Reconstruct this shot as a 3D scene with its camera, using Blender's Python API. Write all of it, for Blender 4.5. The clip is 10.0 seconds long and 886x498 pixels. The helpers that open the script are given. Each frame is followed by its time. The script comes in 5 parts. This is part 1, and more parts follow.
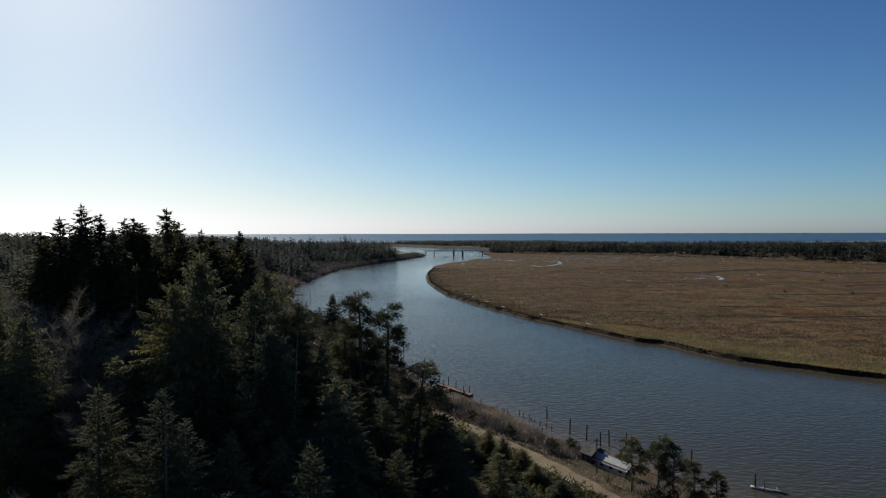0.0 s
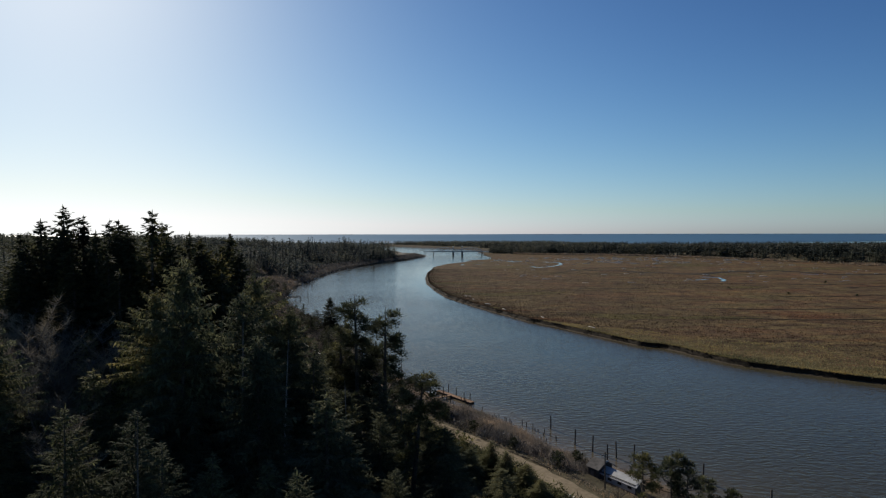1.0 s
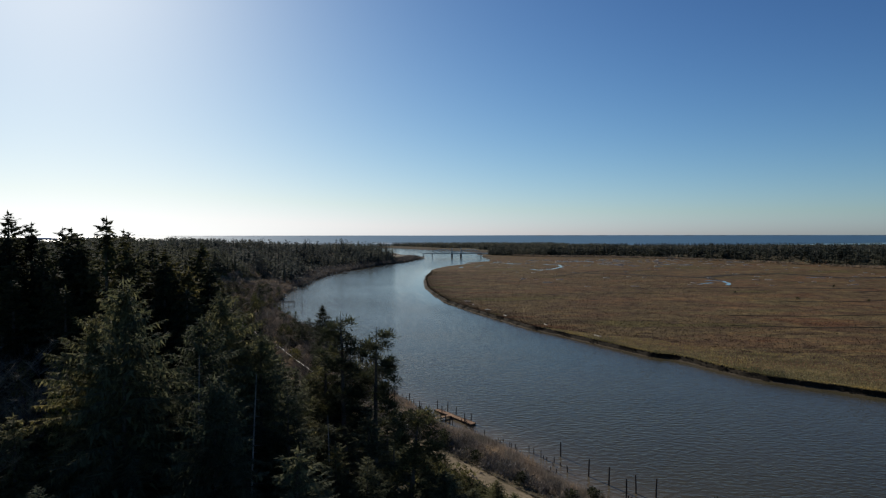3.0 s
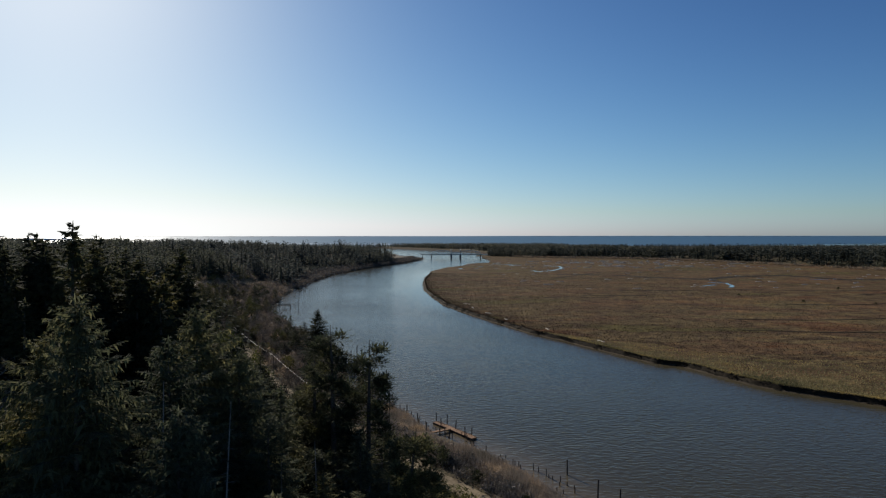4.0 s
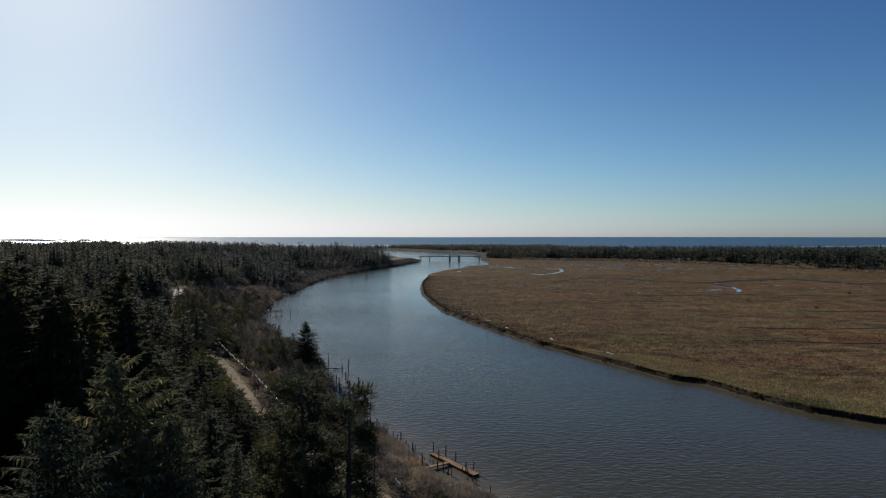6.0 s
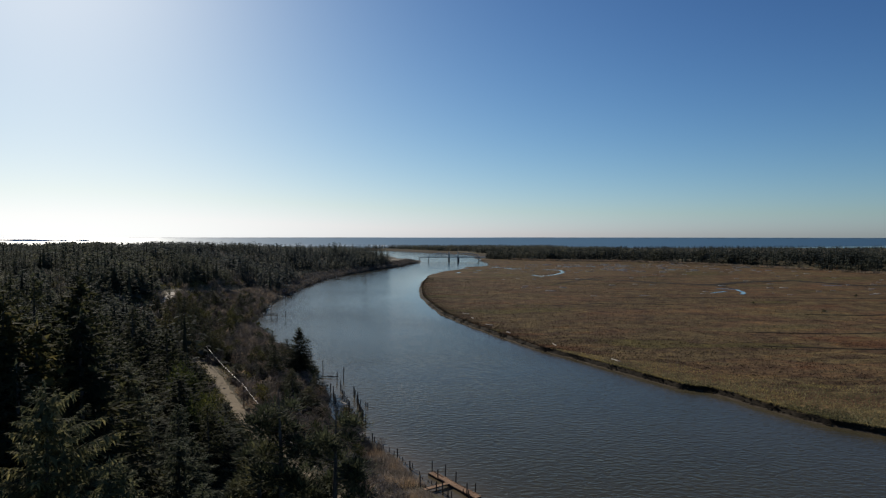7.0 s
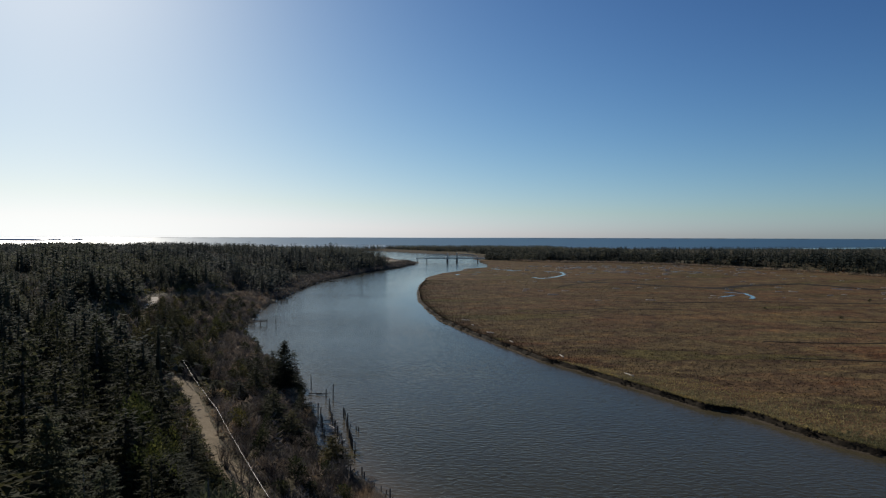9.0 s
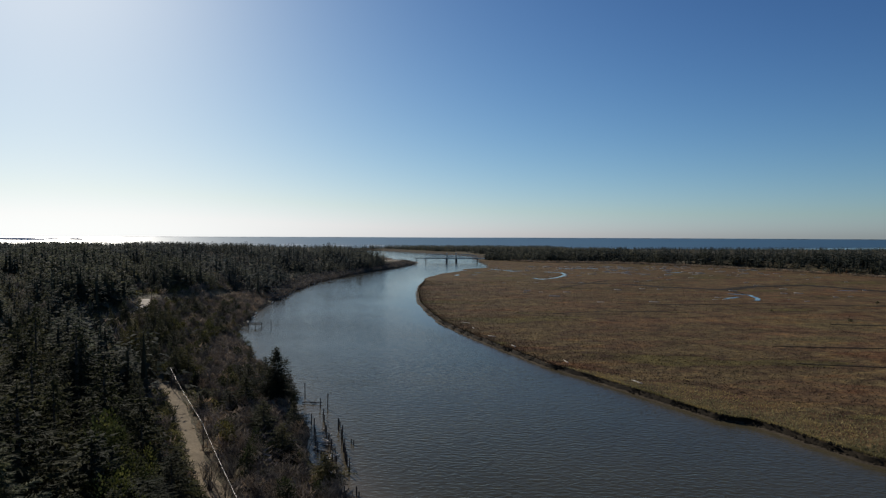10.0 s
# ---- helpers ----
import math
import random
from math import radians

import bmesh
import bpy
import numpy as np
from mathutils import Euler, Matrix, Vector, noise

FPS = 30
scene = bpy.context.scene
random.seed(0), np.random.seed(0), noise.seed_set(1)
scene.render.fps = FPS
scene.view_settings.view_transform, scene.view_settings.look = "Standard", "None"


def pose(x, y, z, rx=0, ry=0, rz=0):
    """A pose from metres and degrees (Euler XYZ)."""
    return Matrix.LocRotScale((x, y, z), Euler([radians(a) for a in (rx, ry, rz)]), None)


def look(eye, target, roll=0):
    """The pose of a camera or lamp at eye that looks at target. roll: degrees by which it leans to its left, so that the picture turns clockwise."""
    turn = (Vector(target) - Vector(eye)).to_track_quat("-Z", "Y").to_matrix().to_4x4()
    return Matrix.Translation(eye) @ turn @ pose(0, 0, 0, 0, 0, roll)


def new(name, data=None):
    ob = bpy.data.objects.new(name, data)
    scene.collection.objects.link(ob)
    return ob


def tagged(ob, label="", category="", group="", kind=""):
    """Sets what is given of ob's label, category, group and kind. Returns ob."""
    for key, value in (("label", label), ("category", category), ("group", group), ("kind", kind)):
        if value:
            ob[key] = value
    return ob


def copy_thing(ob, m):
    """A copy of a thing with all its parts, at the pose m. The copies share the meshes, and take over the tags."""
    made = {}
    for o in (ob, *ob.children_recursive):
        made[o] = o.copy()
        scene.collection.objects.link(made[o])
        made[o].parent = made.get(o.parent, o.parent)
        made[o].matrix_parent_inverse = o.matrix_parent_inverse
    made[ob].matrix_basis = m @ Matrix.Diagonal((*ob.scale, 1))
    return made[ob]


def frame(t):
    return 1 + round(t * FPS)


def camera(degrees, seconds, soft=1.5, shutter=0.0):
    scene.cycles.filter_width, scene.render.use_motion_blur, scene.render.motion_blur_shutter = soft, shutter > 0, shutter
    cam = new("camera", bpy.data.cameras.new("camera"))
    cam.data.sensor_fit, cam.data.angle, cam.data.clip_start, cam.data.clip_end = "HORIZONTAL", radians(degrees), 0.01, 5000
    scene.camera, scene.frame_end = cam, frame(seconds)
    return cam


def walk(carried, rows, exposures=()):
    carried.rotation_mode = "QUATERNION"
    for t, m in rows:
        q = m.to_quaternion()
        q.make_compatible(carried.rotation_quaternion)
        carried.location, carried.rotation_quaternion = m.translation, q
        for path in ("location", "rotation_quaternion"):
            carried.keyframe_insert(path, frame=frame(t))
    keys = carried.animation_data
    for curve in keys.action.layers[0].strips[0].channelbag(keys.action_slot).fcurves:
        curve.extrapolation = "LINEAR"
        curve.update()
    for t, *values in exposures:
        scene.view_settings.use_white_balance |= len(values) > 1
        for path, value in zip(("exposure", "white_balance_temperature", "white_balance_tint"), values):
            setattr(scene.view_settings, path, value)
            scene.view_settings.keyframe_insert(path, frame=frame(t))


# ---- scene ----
cam = camera(72.46, 10.0, soft=1.25)
PATH = [
    (0.0, pose(0.00, 0.00, 60.00, 88.438, 0.149, 0.000)),
    (0.5, pose(-0.11, 3.38, 60.29, 88.456, 0.136, -0.028)),
    (1.0, pose(-0.19, 7.08, 60.64, 88.475, 0.125, -0.058)),
    (1.5, pose(-0.23, 11.07, 61.03, 88.497, 0.115, -0.088)),
    (2.0, pose(-0.25, 15.34, 61.46, 88.519, 0.106, -0.120)),
    (2.5, pose(-0.25, 19.86, 61.92, 88.543, 0.098, -0.153)),
    (3.0, pose(-0.23, 24.63, 62.41, 88.566, 0.090, -0.186)),
    (3.5, pose(-0.20, 29.61, 62.92, 88.589, 0.082, -0.221)),
    (4.0, pose(-0.16, 34.80, 63.45, 88.612, 0.073, -0.257)),
    (4.5, pose(-0.12, 40.16, 63.99, 88.634, 0.064, -0.294)),
    (5.0, pose(-0.08, 45.68, 64.53, 88.654, 0.053, -0.331)),
    (5.5, pose(-0.05, 51.34, 65.08, 88.672, 0.041, -0.370)),
    (6.0, pose(-0.02, 57.12, 65.62, 88.688, 0.026, -0.409)),
    (6.5, pose(-0.01, 63.00, 66.15, 88.701, 0.010, -0.449)),
    (7.0, pose(-0.02, 68.97, 66.66, 88.710, -0.010, -0.490)),
    (7.5, pose(-0.05, 74.99, 67.15, 88.716, -0.032, -0.531)),
    (8.0, pose(-0.12, 81.06, 67.61, 88.718, -0.058, -0.573)),
    (8.5, pose(-0.21, 87.15, 68.04, 88.716, -0.088, -0.616)),
    (9.0, pose(-0.34, 93.24, 68.43, 88.708, -0.122, -0.659)),
    (9.5, pose(-0.51, 99.32, 68.77, 88.695, -0.161, -0.703)),
    (10.0, pose(-0.73, 105.36, 69.07, 88.676, -0.204, -0.747)),
]
walk(cam, PATH, exposures=[(0.0, 0.03), (5.0, 0.02), (7.0, -0.04), (10.0, -0.08)])

# ---- world, sun ----
SUN_AZ = radians(-33.0)      # from +y, negative towards -x
SUN_EL = radians(27.0)
world = bpy.data.worlds.new("sky")
scene.world = world
world.use_nodes = True
wn = world.node_tree.nodes
sky = wn.new("ShaderNodeTexSky")
sky.sky_type = "NISHITA"
sky.sun_disc = False
sky.sun_elevation = SUN_EL
sky.sun_rotation = SUN_AZ
sky.altitude = 60.0
sky.air_density = 0.8
sky.dust_density = 0.5
sky.ozone_density = 5.0


def sky_chain():
    """Clear coastal air: deeper blue overhead, white rather than yellow near the horizon."""
    tree = world.node_tree
    scale = wn.new("ShaderNodeVectorMath")
    scale.operation = "MULTIPLY"
    scale.inputs[1].default_value = (0.0744, 0.0744, 0.0744)
    tree.links.new(sky.outputs["Color"], scale.inputs[0])
    gamma = wn.new("ShaderNodeGamma")
    gamma.inputs["Gamma"].default_value = 1.55
    tree.links.new(scale.outputs["Vector"], gamma.inputs["Color"])
    sep = wn.new("ShaderNodeSeparateColor")
    tree.links.new(gamma.outputs["Color"], sep.inputs["Color"])
    red_top = wn.new("ShaderNodeMath")
    red_top.operation = "MULTIPLY"
    red_top.inputs[1].default_value = 1.04
    tree.links.new(sep.outputs["Green"], red_top.inputs[0])
    red = wn.new("ShaderNodeMath")
    red.operation = "MINIMUM"
    tree.links.new(sep.outputs["Red"], red.inputs[0])
    tree.links.new(red_top.outputs[0], red.inputs[1])
    blue_low = wn.new("ShaderNodeMath")
    blue_low.operation = "MULTIPLY"
    blue_low.inputs[1].default_value = 1.08
    tree.links.new(sep.outputs["Green"], blue_low.inputs[0])
    blue = wn.new("ShaderNodeMath")
    blue.operation = "MAXIMUM"
    tree.links.new(sep.outputs["Blue"], blue.inputs[0])
    tree.links.new(blue_low.outputs[0], blue.inputs[1])
    comb = wn.new("ShaderNodeCombineColor")
    tree.links.new(red.outputs[0], comb.inputs["Red"])
    tree.links.new(sep.outputs["Green"], comb.inputs["Green"])
    tree.links.new(blue.outputs[0], comb.inputs["Blue"])
    # gain with a soft shoulder: k v / (1 + c v)
    top = wn.new("ShaderNodeVectorMath")
    top.operation = "MULTIPLY"
    top.inputs[1].default_value = (26.2, 27.0, 26.2)
    tree.links.new(comb.outputs["Color"], top.inputs[0])
    low = wn.new("ShaderNodeVectorMath")
    low.operation = "MULTIPLY_ADD"
    low.inputs[1].default_value = (1.82, 1.84, 1.86)
    low.inputs[2].default_value = (1, 1, 1)
    tree.links.new(comb.outputs["Color"], low.inputs[0])
    shoulder = wn.new("ShaderNodeVectorMath")
    shoulder.operation = "DIVIDE"
    tree.links.new(top.outputs["Vector"], shoulder.inputs[0])
    tree.links.new(low.outputs["Vector"], shoulder.inputs[1])
    tree.links.new(shoulder.outputs["Vector"], wn["Background"].inputs["Color"])
    wn["Background"].inputs["Strength"].default_value = 0.10


sky_chain()

sun = new("sun", bpy.data.lights.new("sun", "SUN"))
sun.data.energy = 4.8
sun.data.angle = radians(0.6)
sun.data.color = (1.0, 0.93, 0.83)
sun_from = Vector((math.sin(SUN_AZ) * math.cos(SUN_EL), math.cos(SUN_AZ) * math.cos(SUN_EL), math.sin(SUN_EL)))
sun.matrix_world = look(sun_from * 400, (0, 0, 0))
tagged(sun, kind="structure")

# ---- materials ----
RNG = np.random.RandomState(7)


def material(name, color, rough=0.9, spec=0.2):
    m = bpy.data.materials.new(name)
    m.use_nodes = True
    p = m.node_tree.nodes["Principled BSDF"]
    p.inputs["Base Color"].default_value = (*color, 1)
    p.inputs["Roughness"].default_value = rough
    p.inputs["Specular IOR Level"].default_value = spec
    return m


def nd(m, kind, **values):
    n = m.node_tree.nodes.new(kind)
    for k, v in values.items():
        n.inputs[k].default_value = v
    return n


def link(m, a, ao, b, bi):
    m.node_tree.links.new(a.outputs[ao], b.inputs[bi])


def world_noise(m, scale, detail=4.0, stretch=(1, 1, 1), rough=0.6):
    """Noise over world metres."""
    geo = nd(m, "ShaderNodeNewGeometry")
    mp = nd(m, "ShaderNodeMapping")
    mp.inputs["Scale"].default_value = stretch
    link(m, geo, "Position", mp, "Vector")
    n = nd(m, "ShaderNodeTexNoise", Scale=scale, Detail=detail, Roughness=rough)
    link(m, mp, "Vector", n, "Vector")
    return n


def ramp(m, src, out, stops):
    r = nd(m, "ShaderNodeValToRGB")
    els = r.color_ramp.elements
    while len(els) < len(stops):
        els.new(0.5)
    for e, (p, c) in zip(els, stops):
        e.position, e.color = p, (*c, 1)
    link(m, src, out, r, "Fac")
    return r


def mix_color(m, fac, a, b, mode="MIX"):
    """fac, a, b: (node, socket) or a plain value."""
    x = m.node_tree.nodes.new("ShaderNodeMix")
    x.data_type, x.blend_type = "RGBA", mode
    for i, v in ((0, fac), (6, a), (7, b)):
        if isinstance(v, tuple) and isinstance(v[0], bpy.types.Node):
            m.node_tree.links.new(v[0].outputs[v[1]], x.inputs[i])
        elif i == 0:
            x.inputs[0].default_value = v
        else:
            x.inputs[i].default_value = (*v, 1)
    return (x, 2)


def set_base(m, src):
    p = m.node_tree.nodes["Principled BSDF"]
    m.node_tree.links.new(src[0].outputs[src[1]], p.inputs["Base Color"])


def add_bump(m, node, out, strength, distance):
    b = nd(m, "ShaderNodeBump", Strength=strength, Distance=distance)
    link(m, node, out, b, "Height")
    link(m, b, "Normal", m.node_tree.nodes["Principled BSDF"], "Normal")
    return b


def marsh_tone(m):
    """Broad drifts of olive, tan, rust and dark brown grass."""
    big = world_noise(m, 0.0078, 6, (0.7, 1.7, 1), 0.6)
    drift = ramp(m, big, "Fac", [(0.30, (0.098, 0.080, 0.045)), (0.39, (0.112, 0.088, 0.052)), (0.45, (0.108, 0.070, 0.045)), (0.485, (0.076, 0.052, 0.034)),
                                (0.53, (0.118, 0.092, 0.054)), (0.575, (0.066, 0.044, 0.030)), (0.62, (0.094, 0.080, 0.036)), (0.70, (0.074, 0.064, 0.036))])
    rust = ramp(m, world_noise(m, 0.021, 4, (0.45, 1.6, 1), 0.6), "Fac", [(0.46, (0.9, 0.92, 0.92)), (0.56, (1.0, 1.0, 1.0)), (0.64, (1.04, 0.86, 0.76)), (0.70, (0.86, 0.70, 0.64))])
    return mix_color(m, 1.0, (drift, "Color"), (rust, "Color"), "MULTIPLY")


def marsh_material():
    m = material("marsh_grass", (0.2, 0.15, 0.08), 0.95, 0.05)
    tone = marsh_tone(m)
    mid = world_noise(m, 0.07, 8, (1.0, 0.8, 1), 0.7)
    midr = ramp(m, mid, "Fac", [(0.34, (0.60, 0.55, 0.52)), (0.5, (0.97, 0.97, 0.90)), (0.66, (1.30, 1.28, 1.04))])
    a = mix_color(m, 1.0, tone, (midr, "Color"), "MULTIPLY")
    fine = world_noise(m, 0.8, 6, (1, 1, 1), 0.8)
    fr = ramp(m, fine, "Fac", [(0.33, (0.62, 0.60, 0.58)), (0.66, (1.42, 1.36, 1.26))])
    b = mix_color(m, 1.0, a, (fr, "Color"), "MULTIPLY")
    clump = world_noise(m, 0.28, 4, (1, 1, 1), 0.65)
    cr = ramp(m, clump, "Fac", [(0.36, (0.66, 0.62, 0.60)), (0.5, (1.04, 1.0, 0.98)), (0.62, (1.34, 1.26, 1.12))])
    b = mix_color(m, 1.0, b, (cr, "Color"), "MULTIPLY")
    set_base(m, b)
    add_bump(m, clump, "Fac", 1.0, 1.2)
    return m


def noisy_material(name, dark, light, scale, rough=0.95, bump=0.15, spec=0.1, detail=6):
    m = material(name, light, rough, spec)
    n = world_noise(m, scale, detail)
    big = world_noise(m, scale * 0.13, 3)
    r = ramp(m, n, "Fac", [(0.3, dark), (0.7, light)])
    r2 = ramp(m, big, "Fac", [(0.3, (0.7, 0.7, 0.7)), (0.7, (1.15, 1.15, 1.15))])
    set_base(m, mix_color(m, 1.0, (r, "Color"), (r2, "Color"), "MULTIPLY"))
    if bump:
        add_bump(m, n, "Fac", 0.8, bump)
    return m


def foliage_material(name, dark, light, through_light=0.15, stand_scale=0.1):
    """Leaves: each spray its own tone, some light passing through."""
    m = bpy.data.materials.new(name)
    m.use_nodes = True
    p = m.node_tree.nodes["Principled BSDF"]
    p.inputs["Roughness"].default_value = 0.85
    p.inputs["Specular IOR Level"].default_value = 0.08
    g = nd(m, "ShaderNodeNewGeometry")
    r = ramp(m, g, "Random Per Island", [(0.0, dark), (0.7, tuple((a + b) / 2 for a, b in zip(dark, light))), (1.0, light)])
    oi = nd(m, "ShaderNodeObjectInfo")
    tone = ramp(m, oi, "Random", [(0.0, (0.62, 0.66, 0.68)), (0.5, (0.95, 0.97, 0.97)), (1.0, (1.4, 1.26, 1.0))])
    col = mix_color(m, 1.0, (r, "Color"), (tone, "Color"), "MULTIPLY")
    stand = ramp(m, world_noise(m, stand_scale, 3), "Fac", [(0.36, (0.55, 0.60, 0.60)), (0.5, (1.0, 1.0, 1.0)), (0.64, (1.55, 1.38, 1.1))])
    col = mix_color(m, 1.0, col, (stand, "Color"), "MULTIPLY")
    set_base(m, col)
    t = nd(m, "ShaderNodeBsdfTranslucent")
    m.node_tree.links.new(col[0].outputs[col[1]], t.inputs["Color"])
    mx = nd(m, "ShaderNodeMixShader", Fac=through_light)
    link(m, p, "BSDF", mx, 1)
    link(m, t, "BSDF", mx, 2)
    link(m, mx, "Shader", m.node_tree.nodes["Material Output"], "Surface")
    return m


def water_material():
    """Silty river water: wind-drawn crests, smooth where the bank gives lee."""
    m = material("river_water", (0.04, 0.038, 0.03), 0.10, 0.20)
    p = m.node_tree.nodes["Principled BSDF"]
    p.inputs["IOR"].default_value = 1.33
    silt = world_noise(m, 0.02, 3)
    r = ramp(m, silt, "Fac", [(0.3, (0.039, 0.0350, 0.0185)), (0.7, (0.049, 0.0440, 0.0245))])
    shoal = nd(m, "ShaderNodeAttribute")
    shoal.attribute_name = "shoal"
    set_base(m, mix_color(m, (shoal, "Fac"), (r, "Color"), (0.120, 0.094, 0.062)))
    geo = nd(m, "ShaderNodeNewGeometry")

    def ripples(turn, stretch, scale, detail):
        mp = nd(m, "ShaderNodeMapping")
        mp.inputs["Rotation"].default_value = (0, 0, radians(turn))
        mp.inputs["Scale"].default_value = stretch
        link(m, geo, "Position", mp, "Vector")
        n = nd(m, "ShaderNodeTexNoise", Scale=scale, Detail=detail, Roughness=0.5, Distortion=0.4)
        link(m, mp, "Vector", n, "Vector")
        return n

    def plus(a, ao, b, bo, k):
        x = nd(m, "ShaderNodeMath")
        x.operation = "MULTIPLY_ADD"
        x.inputs[1].default_value = k
        link(m, a, ao, x, 0)
        link(m, b, bo, x, 2)
        return x

    crest = ripples(16, (0.52, 1.0, 1), 0.66, 2.0)
    cross = ripples(-26, (0.55, 1.0, 1), 0.85, 2.0)
    chop = ripples(4, (0.6, 1.0, 1), 2.2, 3.0)
    high = plus(chop, "Fac", plus(cross, "Fac", crest, "Fac", 0.6), 0, 0.14)
    gust = nd(m, "ShaderNodeTexNoise", Scale=0.012, Detail=4.0, Roughness=0.6)
    mp = nd(m, "ShaderNodeMapping")
    mp.inputs["Scale"].default_value = (0.5, 1.0, 1)
    link(m, geo, "Position", mp, "Vector")
    link(m, mp, "Vector", gust, "Vector")
    gr = nd(m, "ShaderNodeMapRange")
    gr.inputs["From Min"].default_value, gr.inputs["From Max"].default_value = 0.35, 0.65
    gr.inputs["To Min"].default_value, gr.inputs["To Max"].default_value = 0.62, 1.0
    link(m, gust, "Fac", gr, "Value")
    wind = nd(m, "ShaderNodeAttribute")
    wind.attribute_name = "wind"
    k = nd(m, "ShaderNodeMath")
    k.operation = "MULTIPLY"
    link(m, gr, "Result", k, 0)
    link(m, wind, "Fac", k, 1)
    b = add_bump(m, high, 0, 0.6, WAVE)
    link(m, k, 0, b, "Strength")
    return m


WAVE = 0.27
SEA = noisy_material("sea_water", (0.016, 0.036, 0.048), (0.024, 0.048, 0.062), 0.004, rough=0.32, bump=0.0, spec=0.25)
MARSH = marsh_material()
FLOOR = noisy_material("forest_floor", (0.050, 0.042, 0.024), (0.115, 0.095, 0.055), 0.5, bump=0.3)
MUD = noisy_material("bank_mud", (0.046, 0.037, 0.026), (0.095, 0.076, 0.054), 0.9, rough=0.95, bump=0.2, spec=0.04)
PEAT = noisy_material("peat_bank", (0.010, 0.008, 0.006), (0.036, 0.028, 0.018), 1.5, bump=0.3)
SAND = noisy_material("sand", (0.24, 0.20, 0.15), (0.36, 0.31, 0.24), 0.3, bump=0.05)
PALE_SAND = noisy_material("dry_sand", (0.40, 0.35, 0.28), (0.56, 0.50, 0.42), 0.3, bump=0.05)
GRAVEL = noisy_material("gravel_road", (0.16, 0.125, 0.078), (0.26, 0.205, 0.135), 1.2, bump=0.04)
WATER = water_material()
NEEDLES = foliage_material("spruce_needles", (0.062, 0.071, 0.044), (0.158, 0.162, 0.098), 0.40, 0.06)
# Distance haze is put into these two colours: greyer, bluer needles further off.
MID_NEEDLES = foliage_material("hazed_hill_needles", (0.084, 0.090, 0.066), (0.132, 0.136, 0.100), 0.5, 0.04)
NEEDLES_FAR = foliage_material("hazed_far_needles", (0.072, 0.082, 0.076), (0.118, 0.126, 0.112), 0.5, 0.03)
# Darker copy of the spruce needles: shade put into back, ridge and lone trees.
SHADED_NEEDLES = foliage_material("shaded_needles", (0.030, 0.035, 0.021), (0.074, 0.076, 0.043), 0.46, 0.05)
# Brighter copy for the near spruces: silvery tips plus light put into the colour.
PALE_LIT_NEEDLES = foliage_material("pale_lit_needles", (0.076, 0.082, 0.046), (0.200, 0.198, 0.112), 0.42, 0.06)
PINE_NEEDLES = foliage_material("pine_needles", (0.050, 0.058, 0.034), (0.135, 0.138, 0.078), 0.40)
BUSH_LEAF = foliage_material("bush_leaves", (0.030, 0.036, 0.017), (0.084, 0.086, 0.044), 0.35)
LEAF = foliage_material("shrub_leaves", (0.030, 0.040, 0.012), (0.110, 0.118, 0.046), 0.35)
TWIG = foliage_material("bare_twigs", (0.125, 0.108, 0.097), (0.31, 0.265, 0.235), 0.2)
ALDER_TWIG = foliage_material("alder_twigs", (0.15, 0.135, 0.118), (0.30, 0.27, 0.235), 0.3)
REED = foliage_material("dry_reeds", (0.20, 0.160, 0.130), (0.40, 0.325, 0.265), 0.3)
BARK = noisy_material("conifer_bark", (0.05, 0.042, 0.036), (0.15, 0.13, 0.11), 3.0, bump=0.03)
WOOD_GREY = noisy_material("weathered_piles", (0.030, 0.026, 0.022), (0.095, 0.082, 0.070), 2.0, bump=0.03)
DOCK_WOOD = noisy_material("dock_planks", (0.20, 0.12, 0.075), (0.38, 0.25, 0.16), 1.5, bump=0.02)
DRIFT = noisy_material("bleached_driftwood", (0.60, 0.54, 0.45), (0.82, 0.76, 0.66), 1.5, bump=0.03)
STEEL = noisy_material("bridge_steel", (0.34, 0.38, 0.37), (0.50, 0.54, 0.52), 0.8, rough=0.6, bump=0.0, spec=0.4)
CONCRETE = noisy_material("pier_concrete", (0.10, 0.10, 0.10), (0.22, 0.21, 0.20), 0.5, bump=0.02)

# ---- plan ----
SHORE_Y = [-700, 0, 90, 135, 150, 162, 170, 184, 198, 210, 220, 231, 250, 272, 297, 319, 348, 385, 407, 470, 505, 545, 631, 720, 841, 971,
           1074, 1222, 1357, 1500, 1600, 1660, 1720, 1830, 1994, 2400, 2830, 2950]
SHORE_X = [170, 112, 76, 59, 52, 42, 34, 27, 20, 12, 3, -5, -14, -29, -38, -44, -54, -66, -82, -112, -130, -140, -155, -165, -172, -170,
           -154, -126, -83, -56, -38, -66, -106, -120, -195, -260, -330, -420]
MARSH_Y = [-700, 0, 160, 243, 249, 255, 263, 270, 278, 288, 296, 304, 314, 322, 325.5, 327, 330, 339, 354, 367, 380, 400, 417, 440, 455, 470,
           491, 507, 540, 556, 572, 638, 705, 747, 791, 832, 892, 942, 1016, 1050, 1164, 1227, 1300, 1354, 1485, 1659, 2024, 2300, 2498, 2662, 2802, 2830, 2950]
MARSH_X = [900, 400, 248, 175, 168, 160, 152, 143, 134, 127.5, 124, 120, 117, 112, 110, 104, 101.5, 97, 89.5, 83, 76.5, 66.5, 56, 47, 42, 35,
           28.5, 22, 11.5, 7.5, 1.5, -10, -20, -22.5, -24, -26, -26, -24, -19, -20, 9, 41, 54, 104, 116, 108, 161, 60, -68, -160, -260, -330, -420]

